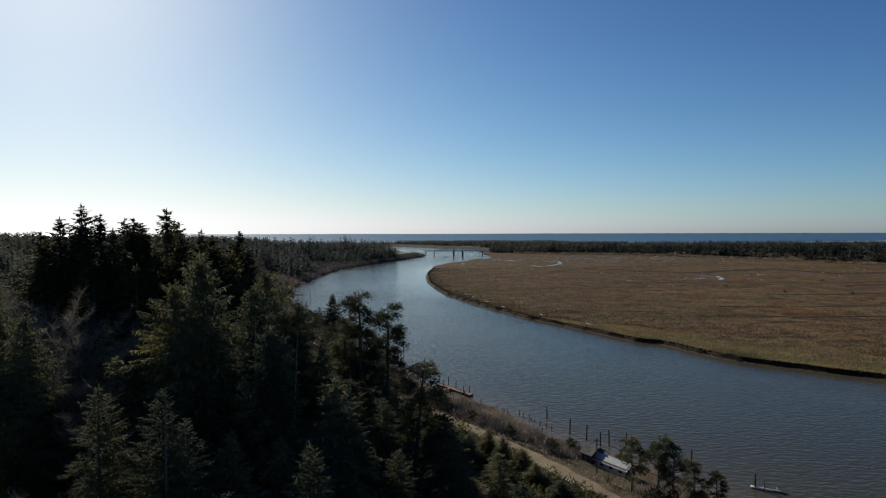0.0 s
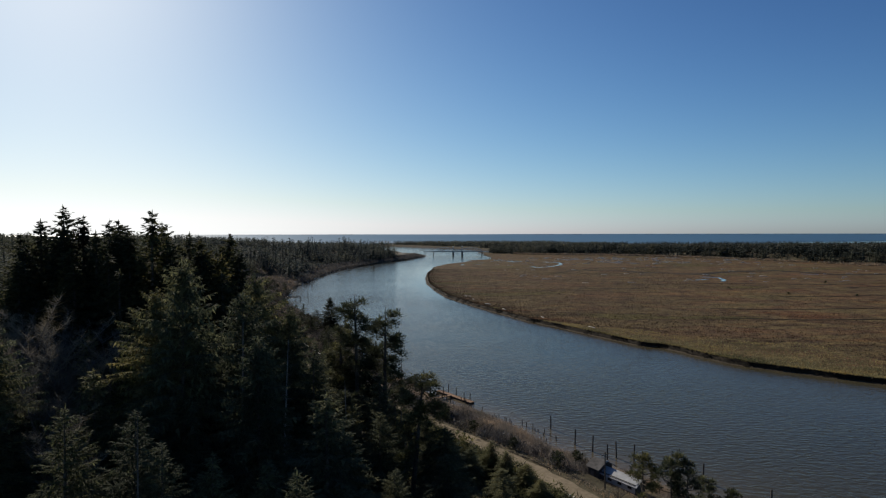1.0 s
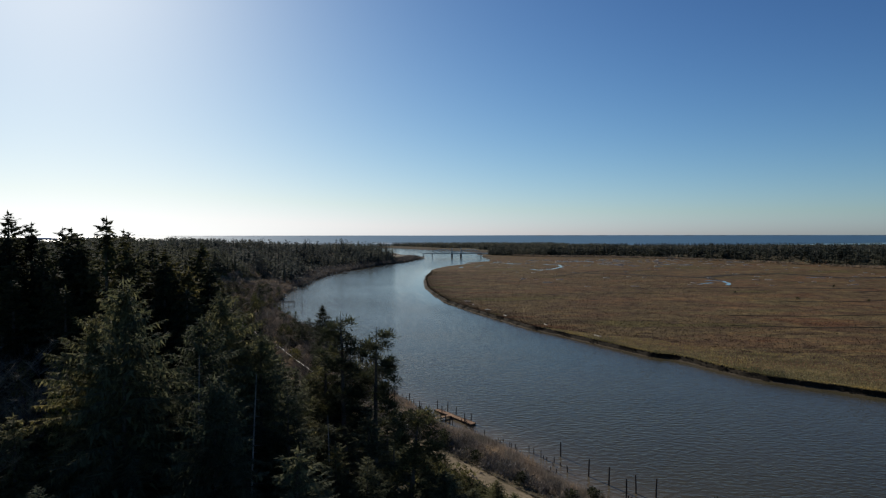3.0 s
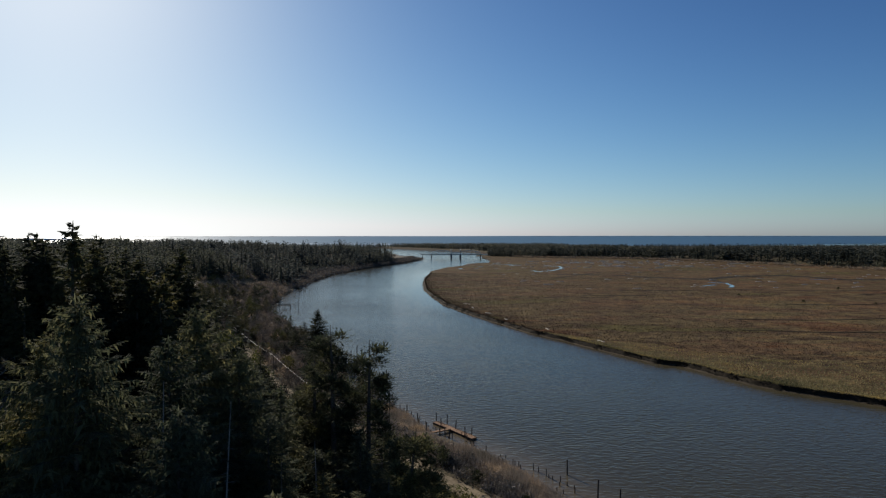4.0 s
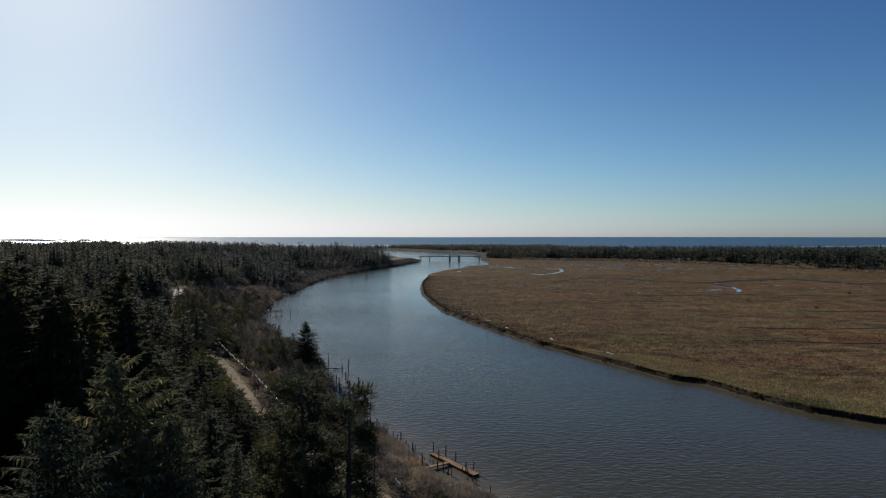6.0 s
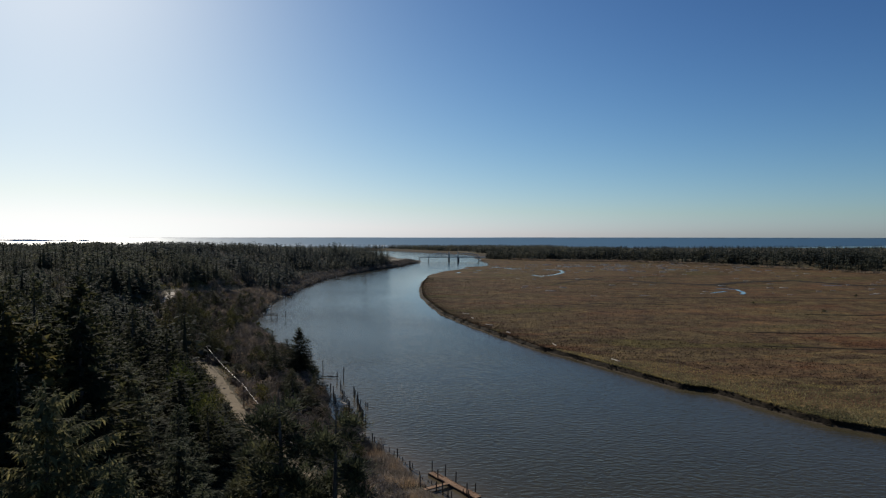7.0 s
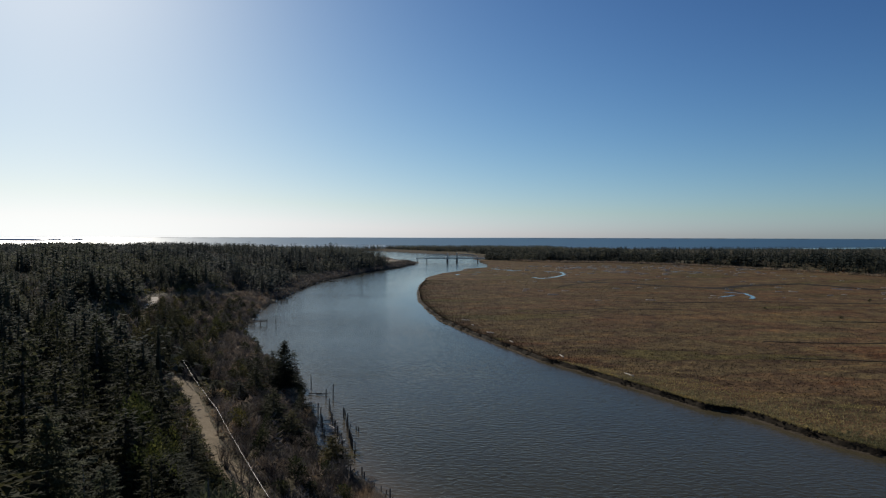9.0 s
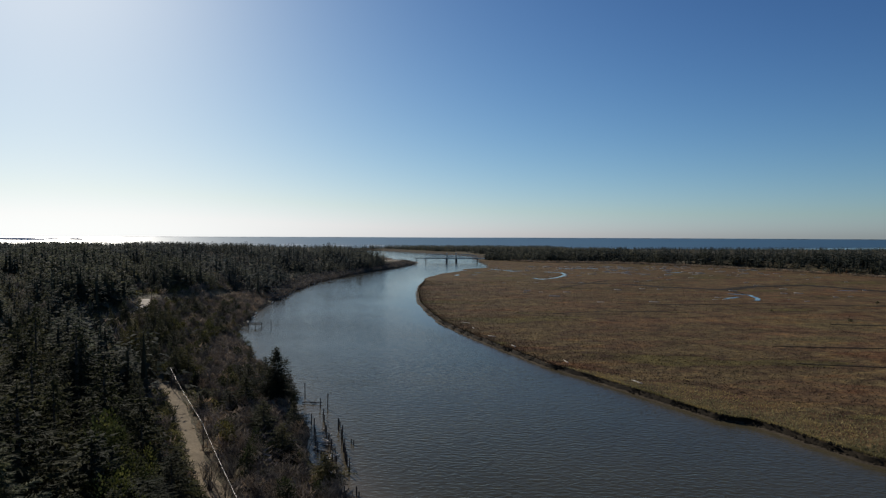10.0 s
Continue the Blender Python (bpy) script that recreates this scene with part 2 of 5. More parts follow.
ROAD_Y = [-60, 40, 110, 124, 137, 150, 165, 176, 200, 230, 270, 300, 330, 350, 362, 388, 440, 520, 560]
ROAD_X = [110, 78, 42, 34, 28, 20, 10, 2, -18, -40, -65, -80.5, -96.5, -108, -119, -156, -188, -203, -214]


def road_x(y):
    return np.interp(y, ROAD_Y, ROAD_X)


def shore_x(y):
    return np.interp(y, SHORE_Y, SHORE_X)


def marsh_x(y):
    return np.interp(y, MARSH_Y, MARSH_X)


def step(a, b, v):
    t = np.clip((v - a) / (b - a), 0, 1)
    return t * t * (3 - 2 * t)


def wob(x, y, s, k=0.0):
    """Cheap smooth unevenness, about -1 to 1."""
    x, y = x / s + k, y / s - k * 1.7
    return (np.sin(x + 1.3 * np.sin(y * 0.7 + k)) * np.cos(y * 1.1 + 0.9 * np.sin(x * 0.8)) + 0.5 * np.sin(2.3 * x + 1.7 * y + k)) / 1.5


def left_height(x, y):
    d = (shore_x(y) - x) * 0.9
    h = -0.4 + 1.6 * step(0, 5, d) + 3.0 * step(5, 24, d)
    hill = 16 * step(38, 150, d) * step(120, 300, y) + 8 * step(38, 130, d) * (1 - step(120, 300, y))
    hill = hill + 22 * np.exp(-(((x + 95) / 62) ** 2 + ((y - 165) / 58) ** 2)) * step(34, 60, d)
    hill = hill + 19 * step(150, 480, d)
    hill = hill + 14 * step(26, 70, d) * step(370, 500, y) * (1 - step(760, 950, y))
    far = 1 - step(1350, 1600, y)
    h = h + hill * (0.25 + 0.75 * far) + step(40, 120, d) * 2.6 * wob(x, y, 44.0, 2.0)
    # the road's bench
    bed = np.interp(y, [-60, 300, 352, 410, 460, 520, 560], [4.6, 4.9, 6.0, 11.0, 15.0, 19.5, 21.5])
    w = (1 - step(3.6, 9.0, np.abs(x - road_x(y)) * 0.85)) * (1 - step(555, 575, y)) * step(-60, 0, y)
    return h * (1 - w) + bed * w


def right_height(x, y):
    d = (x - marsh_x(y)) * 0.85
    near = 1 - step(1400, 1600, y)
    h = -0.4 + 0.75 * step(0, 3.4, d) + 1.6 * step(3.3, 3.9, d) + 0.12 * wob(x, y, 9.0) * step(6, 9, d)
    dune = 13 * step(0, 160, forest_depth(x, y))
    return h + dune * (0.4 + 0.6 * near)


EDGE_X = [-2000, 150, 267, 450, 547, 649, 697, 735, 790, 1100, 2000, 4900]
EDGE_Y = [1750, 1720, 1610, 1559, 1460, 1294, 1193, 1081, 1010, 850, 650, 300]


def forest_depth(x, y):
    """How far beyond the far edge of the marsh."""
    return y - np.interp(x, EDGE_X, EDGE_Y)


def height(x, y):
    x, y = np.asarray(x, float), np.asarray(y, float)
    mid = (shore_x(y) + marsh_x(y)) / 2
    return np.where(x < mid, left_height(x, y), right_height(x, y))


def mesh_object(name, verts, faces, mats, slots=None, smooth=False, parent=None):
    me = bpy.data.meshes.new(name)
    me.from_pydata(verts.tolist() if hasattr(verts, "tolist") else verts, [], faces.tolist() if hasattr(faces, "tolist") else faces)
    for m in mats if isinstance(mats, (list, tuple)) else [mats]:
        me.materials.append(m)
    if slots is not None:
        me.polygons.foreach_set("material_index", np.asarray(slots, dtype=np.int32))
    if smooth:
        me.polygons.foreach_set("use_smooth", np.ones(len(me.polygons), dtype=bool))
    me.update()
    ob = new(name, me)
    if parent:
        ob.parent = parent
    return ob


def grid_faces(rows, cols):
    i = np.arange(rows - 1)[:, None] * cols + np.arange(cols - 1)[None, :]
    return np.stack([i, i + 1, i + cols + 1, i + cols], -1).reshape(-1, 4)


def build_ground():
    ys = np.concatenate([np.arange(-700, 20, 40), np.arange(20, 235, 3), np.arange(235, 460, 1.6), np.arange(460, 700, 2.5),
                         np.arange(700, 1100, 5), np.arange(1100, 1700, 10), np.arange(1700, 2950, 30), [2950]])
    dl = np.concatenate([np.arange(0, 8, 1.0), np.arange(8, 70, 1.6), np.arange(70, 300, 7), np.arange(300, 900, 25), np.arange(900, 4900, 250), [4900]])
    dr = np.concatenate([np.arange(0, 7.5, 0.4), np.arange(7.8, 12, 1.4), np.arange(12, 120, 6), np.arange(120, 900, 20), np.arange(900, 4900, 250), [4900]])
    Y = ys[:, None]
    ragL = 1.2 * wob(Y * 0, Y, 3.1, 4) + 2.0 * wob(Y * 0, Y, 14.0, 1)
    ragR = 0.8 * wob(Y * 0, Y, 1.1, 1) + 0.8 * wob(Y * 0, Y, 4.0, 5) + 1.4 * step(300, 420, Y) * wob(Y * 0, Y, 4.5, 7) + 1.8 * step(480, 650, Y) * wob(Y * 0, Y, 11.0, 3) - 1.2 * step(0.55, 0.9, wob(Y * 0, Y, 19.0, 2))
    close = 1 - step(2600, 2830, Y)
    sl, sr = shore_x(Y), marsh_x(Y)
    XL = sl - dl[::-1][None, :] + ragL * close * np.exp(-dl[::-1][None, :] / 15)
    notch = 2.6 * np.exp(-((Y - 324.5) / 3.2) ** 4)
    edge = (ragR + notch) * close
    XR = sr + dr[None, :] + edge * np.exp(-dr[None, :] / 25)
    ZL = left_height(sl - dl[::-1][None, :] + 0 * Y, Y + 0 * dl)
    ZR = right_height(sr + dr[None, :], Y + 0 * dr)
    bed = np.linspace(0, 1, 7)[1:-1]
    XB = XL[:, -1:] * (1 - bed) + XR[:, :1] * bed
    ZB = np.full_like(XB, -2.5) * close - 0.3
    X = np.concatenate([XL, XB, XR], 1)
    Z = np.concatenate([ZL, ZB, ZR], 1)
    down = step(2900, 2950, Y)
    Z = Z * (1 - down) - 1.0 * down
    V = np.stack([X, Y + 0 * X, Z], -1).reshape(-1, 3)
    rows, cols = X.shape
    F = grid_faces(rows, cols)
    fx = np.arange(cols - 1)[None, :] + 0 * np.arange(rows - 1)[:, None]
    nl, nb = len(dl), len(bed)
    slot = np.where(fx < nl - 4, 0, np.where(fx < nl + nb, 2, 1))
    j = fx - (nl + nb)
    slot = np.where((j >= 0) & (j < 9), 2, slot)
    slot = np.where((j >= 9) & (j < 12), 3, slot)
    cx, cy = X[:-1, :-1], ys[:-1][:, None] + 0 * X[:-1, :-1]
    slot = np.where((fx > nl + nb) & (forest_depth(cx, cy) > 0), 0, slot)
    slot = np.where((cy > 1585) & (cy < 1900) & (fx < nl) & (cx > -330), 4, slot)
    slot = np.where(cy > 2880, 4, slot)
    ob = mesh_object("ground", V, F, [FLOOR, MARSH, MUD, PEAT, SAND], slot.reshape(-1), smooth=True)
    return tagged(ob, "brown tidal marsh and dark forest floor beside the river", "ground", kind="structure")


def build_water():
    ys = np.concatenate([[-700, 0], np.arange(100, 1300, 12), np.arange(1300, 2000, 25), np.arange(2000, 3200, 100), np.arange(3200, 4950, 50), [4950]])
    xs = np.concatenate([np.linspace(-4900, -480, 60), np.arange(-470, 270, 5), np.linspace(280, 4900, 70)])
    Y, X = ys[:, None] + 0 * xs, xs[None, :] + 0 * ys[:, None]
    r = np.hypot(X, Y)
    # far out the sea meets the sky
    Z = 50.0 * np.clip((r - 3100) / 1880, 0, None) ** 1.4
    lim = np.where(r > 4960, 4960 / np.maximum(r, 1), 1.0)
    V = np.stack([X * lim, Y * lim, np.minimum(Z, 50.0)], -1).reshape(-1, 3)
    F = grid_faces(len(ys), len(xs))
    ob = mesh_object("water", V, F, [WATER, SEA], (V[F[:, 0], 1] > 3040).astype(int), smooth=True)
    # lee under the marsh bank where the river bends
    off = (marsh_x(Y) - X) * 0.9
    wide = 7 + 17 * step(470, 640, Y)
    lee = np.exp(-np.clip(off, 0, None) / wide) * (0.45 + 0.5 * step(430, 600, Y) * (1 - step(1000, 1200, Y)))
    wind = ob.data.attributes.new("wind", "FLOAT", "POINT")
    wind.data.foreach_set("value", ((1 - np.clip(lee * 1.06, 0, 0.97)) * (1 - 0.27 * step(300, 1000, Y))).astype(np.float32).reshape(-1))
    # muddy shallows along the reeds and under the marsh
    mud = 0.85 * np.exp(-np.clip((X - shore_x(Y)) * 0.8 - 1.5, 0, None) / 7.0) * (1 - 0.6 * step(300, 420, Y)) + 0.35 * np.exp(-np.clip(off - 1, 0, None) / 3.0)
    shoal = ob.data.attributes.new("shoal", "FLOAT", "POINT")
    shoal.data.foreach_set("value", np.clip(mud, 0, 1).astype(np.float32).reshape(-1))
    return tagged(ob, "rippled grey-blue river water running to the sea", "river", kind="structure")


GROUND = build_ground()
RIVER = build_water()

# ---- trees ----
def tube(points, radii, sides=6):
    """Vertices and faces of a tapered limb along points."""
    pts = [Vector(p) for p in points]
    vs, fs = [], []
    for i, p in enumerate(pts):
        a = (pts[min(i + 1, len(pts) - 1)] - pts[max(i - 1, 0)]).normalized()
        u = a.orthogonal().normalized()
        w = a.cross(u)
        for k in range(sides):
            t = 2 * math.pi * k / sides
            vs.append(tuple(p + (u * math.cos(t) + w * math.sin(t)) * radii[i]))
    for i in range(len(pts) - 1):
        for k in range(sides):
            k2 = (k + 1) % sides
            fs.append((i * sides + k, i * sides + k2, (i + 1) * sides + k2, (i + 1) * sides + k))
    return vs, fs


class Soup:
    """Vertices and faces gathered for one mesh."""

    def __init__(self):
        self.v, self.f = [], []

    def add(self, vs, fs):
        n = len(self.v)
        self.v.extend(vs)
        self.f.extend(tuple(i + n for i in f) for f in fs)

    def mesh(self, name, mat, smooth=False):
        me = bpy.data.meshes.new(name)
        me.from_pydata(self.v, [], self.f)
        me.materials.append(mat)
        if smooth:
            me.polygons.foreach_set("use_smooth", np.ones(len(me.polygons), dtype=bool))
        me.update()
        return me


def spray(s, rnd, p, way, length, width, droop):
    """One needle-bearing twig: two bent blades either side of its line."""
    way = way.normalized()
    side = way.cross(Vector((0, 0, 1)))
    side = side.normalized() if side.length > 0.01 else Vector((1, 0, 0))
    roll = rnd.uniform(-0.5, 0.5)
    side = (side + Vector((0, 0, roll))).normalized()
    mid = p + way * length * 0.55 + Vector((0, 0, -droop * length * 0.2))
    tip = p + way * length + Vector((0, 0, -droop * length * 0.7))
    s.add([tuple(p), tuple(mid + side * width), tuple(tip), tuple(mid - side * width - Vector((0, 0, width * 0.4)))],
          [(0, 1, 2), (0, 2, 3)])


def frond(s, rnd, base, tip, sag, pitch, width, swing=0.9, hang=0.45):
    """One bough: a drooping line with side twigs in its plane, a blade each."""
    line = tip - base
    L = line.length
    out = Vector((line.x, line.y, 0)).normalized()
    perp = Vector((-out.y, out.x, rnd.uniform(-0.35, 0.35)))
    n = max(2, int(L / pitch))
    for i in range(n):
        q = 0.10 + 0.90 * (i + rnd.random()) / n
        p = base.lerp(tip, q) + Vector((0, 0, sag * L * q * (1 - q)))
        t = (0.42 * L * (1 - q) ** 0.7 * min(1, q * 3.5) + 0.28) * rnd.uniform(0.65, 1.25)
        for sgn in (-1, 1):
            if rnd.random() < hang:
                w = (out * rnd.uniform(0.0, 0.6) + perp * sgn * rnd.uniform(0.1, 0.7) - Vector((0, 0, rnd.uniform(0.6, 1.2)))).normalized() * min(t, 0.9)
                k = (out + perp * rnd.uniform(-0.8, 0.8)) * width * rnd.uniform(1.0, 1.9)
            else:
                w = (out * rnd.uniform(0.55, 0.95) + perp * sgn * swing * rnd.uniform(0.6, 1.1) + Vector((0, 0, rnd.uniform(-0.45, 0.15)))).normalized() * t
                k = (out + Vector((0, 0, rnd.uniform(-0.6, 0.6)))) * width * rnd.uniform(0.7, 1.3)
            s.add([tuple(p - k), tuple(p + k), tuple(p + w)], [(0, 1, 2)])
    k = perp * width * 1.2
    p = base.lerp(tip, 0.75)
    s.add([tuple(p - k), tuple(p + k), tuple(tip + out * 0.3)], [(0, 1, 2)])


def conifer_meshes(seed, tall, wide, levels, per, pitch, width, bare=0.10, gap=0.12, droop=0.35, power=0.72, lean=0.0, inner=500, hang=0.45):
    """A spruce-like tree: trunk mesh and crown mesh."""
    rnd = random.Random(seed)
    trunk, crown = Soup(), Soup()
    n = 8
    bend = [Vector((lean * tall * (i / n) ** 2 + rnd.uniform(-.05, .05), rnd.uniform(-.05, .05), tall * i / n)) for i in range(n + 1)]
    trunk.add(*tube(bend, [tall * 0.013 * (1 - i / n) ** 0.8 + 0.02 for i in range(n + 1)], 7))
    lobes = [(rnd.uniform(0, 6.28), rnd.uniform(0.0, 0.30)) for _ in range(6)]
    for lv in range(levels):
        u = (lv + 0.5) / levels
        z = tall * (bare + (1 - bare) * u ** 0.95)
        reach = wide * (1 - u) ** power * (0.62 + 0.38 * math.sin(math.pi * min(0.5, u * 1.6 + 0.16))) + 0.22
        k = max(4, int(round(per * (0.55 + 0.45 * (1 - u)))))
        turn = rnd.uniform(0, 6.28)
        for b in range(k):
            if rnd.random() < gap * (1.7 - u):
                continue
            a = turn + 6.28 * b / k + rnd.uniform(-0.35, 0.35)
            lobe = 1 + lobes[int(u * 5.99)][1] * math.cos(a - lobes[int(u * 5.99)][0])
            L = reach * rnd.uniform(0.55, 1.15) * lobe
            zz = z + rnd.uniform(-0.6, 0.6) * tall / levels
            out = Vector((math.cos(a), math.sin(a), 0))
            base = Vector((lean * tall * (zz / tall) ** 2, 0, zz))
            rise = (0.75 * u ** 1.5 - droop * (1 - u)) * L * rnd.uniform(0.6, 1.3)
            tip = base + out * L + Vector((0, 0, rise))
            if L > 2.4 and b % 2 == 0:
                trunk.add(*tube([base, tip], [0.05, 0.008], 3))
            frond(crown, rnd, base, tip, 0.10 + 0.2 * (1 - u), pitch, width, hang=hang)
    spray(crown, rnd, bend[-1] - Vector((0, 0, 0.8)), Vector((0.05, 0, 1)), 1.4, 0.10, 0)
    # short dense twigs close to the trunk
    for i in range(inner):
        u = rnd.random() ** 1.2
        z = tall * (bare + 0.02 + (0.95 - bare) * u)
        r = wide * (1 - u) ** power * 0.55 * math.sqrt(rnd.random())
        a = rnd.uniform(0, 6.28)
        p = Vector((lean * tall * (z / tall) ** 2 + math.cos(a) * r, math.sin(a) * r, z))
        w = Vector((rnd.gauss(0, 1), rnd.gauss(0, 1), rnd.uniform(-1.4, 0.2))).normalized() * rnd.uniform(0.6, 1.3)
        k = Vector((rnd.gauss(0, 1), rnd.gauss(0, 1), rnd.gauss(0, 0.5))).normalized() * rnd.uniform(0.15, 0.34)
        crown.add([tuple(p - k), tuple(p + k), tuple(p + w)], [(0, 1, 2)])
    return trunk, crown


def pine_meshes(seed, tall, wide, clumps, leaves, size=0.55):
    """A shore pine: forked limbs that carry broken, flat-topped tufts."""
    rnd = random.Random(seed)
    trunk, crown = Soup(), Soup()
    top = Vector((rnd.uniform(-.06, .06) * tall, rnd.uniform(-.06, .06) * tall, tall * 0.93))
    line = [Vector((0, 0, 0)), top * 0.35 + Vector((rnd.uniform(-.3, .3), rnd.uniform(-.3, .3), 0)), top * 0.7, top]
    trunk.add(*tube(line, [tall * 0.018, tall * 0.014, tall * 0.009, 0.04], 7))
    for c in range(clumps):
        u = 0.30 + 0.70 * (c + rnd.random()) / clumps
        base = top * (u * 0.92)
        a = rnd.uniform(0, 6.28)
        reach = wide * (1.15 - 0.75 * u) * rnd.uniform(0.45, 1.1)
        tip = base + Vector((math.cos(a) * reach, math.sin(a) * reach, rnd.uniform(0.02, 0.28) * reach + 0.3))
        trunk.add(*tube([base, base.lerp(tip, 0.5) - Vector((0, 0, 0.05 * reach)), tip], [0.09, 0.06, 0.02], 4))
        rx = rnd.uniform(0.8, 1.6) * wide * 0.20
        for i in range(leaves):
            d = Vector((rnd.gauss(0, 1), rnd.gauss(0, 1), rnd.gauss(0, 0.55)))
            p = tip + d * rx * 0.42
            w = d + Vector((0, 0, 0.6))
            spray(crown, rnd, p, w, size * rnd.uniform(0.7, 1.4), size * rnd.uniform(0.14, 0.22), 0.05)
    return trunk, crown


def bare_meshes(seed, tall, wide, stems, twigs):
    """A leafless alder or willow: stems, forks and many fine twigs."""
    rnd = random.Random(seed)
    trunk, crown = Soup(), Soup()
    feet = []
    for sidx in range(stems):
        feet.append(len(trunk.v))
        a = rnd.uniform(0, 6.28)
        lean = rnd.uniform(0.15, 0.9) if stems > 1 else 0.15
        end = Vector((math.cos(a) * wide * lean, math.sin(a) * wide * lean, tall * rnd.uniform(0.7, 1.0)))
        mid = end * 0.5 + Vector((rnd.uniform(-.2, .2), rnd.uniform(-.2, .2), 0.08 * tall))
        r = 0.012 * tall + 0.02
        trunk.add(*tube([(math.cos(a) * 0.15, math.sin(a) * 0.15, -0.2), mid, end], [r, r * 0.6, 0.012], 5))
        for b in range(7):
            u = rnd.uniform(0.25, 0.95)
            p = mid.lerp(end, u * 2 - 1) if u > 0.5 else (mid * (u * 2))
            a2 = rnd.uniform(0, 6.28)
            L = tall * rnd.uniform(0.15, 0.36) * (1.2 - 0.5 * u)
            q = p + Vector((math.cos(a2) * L, math.sin(a2) * L, L * rnd.uniform(0.4, 1.1)))
            crown.add(*tube([p, q], [r * 0.35, 0.008], 3))
            for t in range(twigs):
                g = p.lerp(q, rnd.uniform(0.2, 1.0))
                w = Vector((rnd.gauss(0, 1), rnd.gauss(0, 1), rnd.uniform(0.2, 1.4))).normalized() * tall * rnd.uniform(0.05, 0.13)
                k = Vector((rnd.uniform(-1, 1), rnd.uniform(-1, 1), rnd.uniform(-1, 1))).normalized() * rnd.uniform(0.012, 0.03)
                crown.add([tuple(g - k), tuple(g + k), tuple(g + w)], [(0, 1, 2)])
    # the stems share one root stool
    for a, b in zip(feet, feet[1:]):
        trunk.f.append((a, a + 1, b))
    return trunk, crown


def bush_meshes(seed, tall, wide, leaves, size=0.4):
    """A leafy evergreen shrub with several lobes."""
    rnd = random.Random(seed)
    trunk, crown = Soup(), Soup()
    for c in range(7):
        a, r = rnd.uniform(0, 6.28), wide * rnd.uniform(0.1, 0.75)
        top = Vector((math.cos(a) * r, math.sin(a) * r, tall * rnd.uniform(0.45, 0.95)))
        trunk.add(*tube([(0, 0, -0.2), top * 0.5, top], [0.07, 0.045, 0.015], 4))
        for i in range(leaves // 7):
            d = Vector((rnd.gauss(0, 1), rnd.gauss(0, 1), rnd.gauss(0, 0.8)))
            d = d.normalized() * rnd.uniform(0.5, 1.05)
            p = top + Vector((d.x * wide * 0.45, d.y * wide * 0.45, d.z * tall * 0.35))
            spray(crown, rnd, p, d + Vector((0, 0, 0.3)), size * rnd.uniform(0.6, 1.3), size * rnd.uniform(0.25, 0.45), 0.1)
    return trunk, crown


def tree_thing(name, soups, mats, label, category, group=""):
    """An upright tree: an empty at its foot with trunk and crown."""
    root = tagged(new(name), label, category, group)
    for part_name, s, mat in zip(("trunk", "crown"), soups, mats):
        ob = new(part_name, s.mesh(part_name, mat, smooth=part_name == "trunk"))
        ob.parent = root
    return root


def place(x, y, turn=0.0, size=1.0, sink=0.25):
    return pose(x, y, float(height(x, y)) - sink, 0, 0, turn) @ Matrix.Scale(size, 4)


def grow(proto, m):
    """A copy of a tree at pose and size m."""
    t = copy_thing(proto, m)
    t.matrix_basis = m
    return t


PARKED = pose(0, -400, 2)

SPRUCE_LABEL = "dark green spruce with drooping tiered branches on the hillside"


def make_conifers():
    heroes = []
    for i, (tall, wide, droop, power) in enumerate([(24, 6.2, 0.30, 0.72), (27, 6.6, 0.42, 0.68), (22, 5.4, 0.22, 0.78)]):
        heroes.append(tree_thing("spruce_tree", conifer_meshes(11 + i, tall, wide, 46, 9, 0.19, 0.085, inner=140, hang=0.06, droop=droop, power=power, gap=0.08),
                                 (BARK, PALE_LIT_NEEDLES), "grey-green spruce with pale drooping tiered branches, brightness put into the needles", "tree", "hillside spruces"))
    mids, back = [], []
    for i, (tall, wide, droop, gap) in enumerate([(25, 6.0, 0.35, 0.12), (29, 6.4, 0.45, 0.2), (21, 5.6, 0.25, 0.12), (26, 5.0, 0.3, 0.16)]):
        mids.append(tree_thing("spruce_tree", conifer_meshes(31 + i, tall, wide, 36, 8, 0.27, 0.12, droop=droop, gap=gap, inner=420, hang=0.25),
                               (BARK, NEEDLES), SPRUCE_LABEL, "tree", "hillside spruces"))
        back.append(tree_thing("spruce_tree", conifer_meshes(41 + i, tall, wide * 1.1, 23, 7, 0.42, 0.155, droop=droop + 0.12, gap=gap, inner=320, hang=0.6),
                               (BARK, SHADED_NEEDLES), SPRUCE_LABEL, "tree", "hillside spruces"))
    ridge = [tree_thing("spruce_tree", conifer_meshes(141 + i, tall, wide, 34, 8, 0.34, 0.17, droop=0.3, power=0.82, gap=0.1, inner=420, hang=0.45),
                        (BARK, SHADED_NEEDLES), "tall dark spruce in a dense stand on the ridge", "tree", "ridge spruces")
             for i, (tall, wide) in enumerate([(25, 5.6), (29, 6.2), (21, 5.4), (26, 5.8)])]
    grove = [tree_thing("spruce_tree", conifer_meshes(161 + i, tall, wide, 44, 10, 0.20, 0.09, droop=droop, power=0.7, gap=0.12, inner=900, hang=0.28),
                        (BARK, NEEDLES), "broad old spruce with long drooping layered boughs", "tree", "old spruces")
             for i, (tall, wide, droop) in enumerate([(27, 9.5, 0.38), (30, 10.0, 0.46), (24, 8.6, 0.30)])]
    return heroes, mids, back, ridge, grove


HEROES, MIDS, BACK, RIDGES, GROVE = make_conifers()
HERO_TALL = [24, 27, 22]
MID_TALL = [25, 29, 21, 26]
TAKEN = []
USED = set()


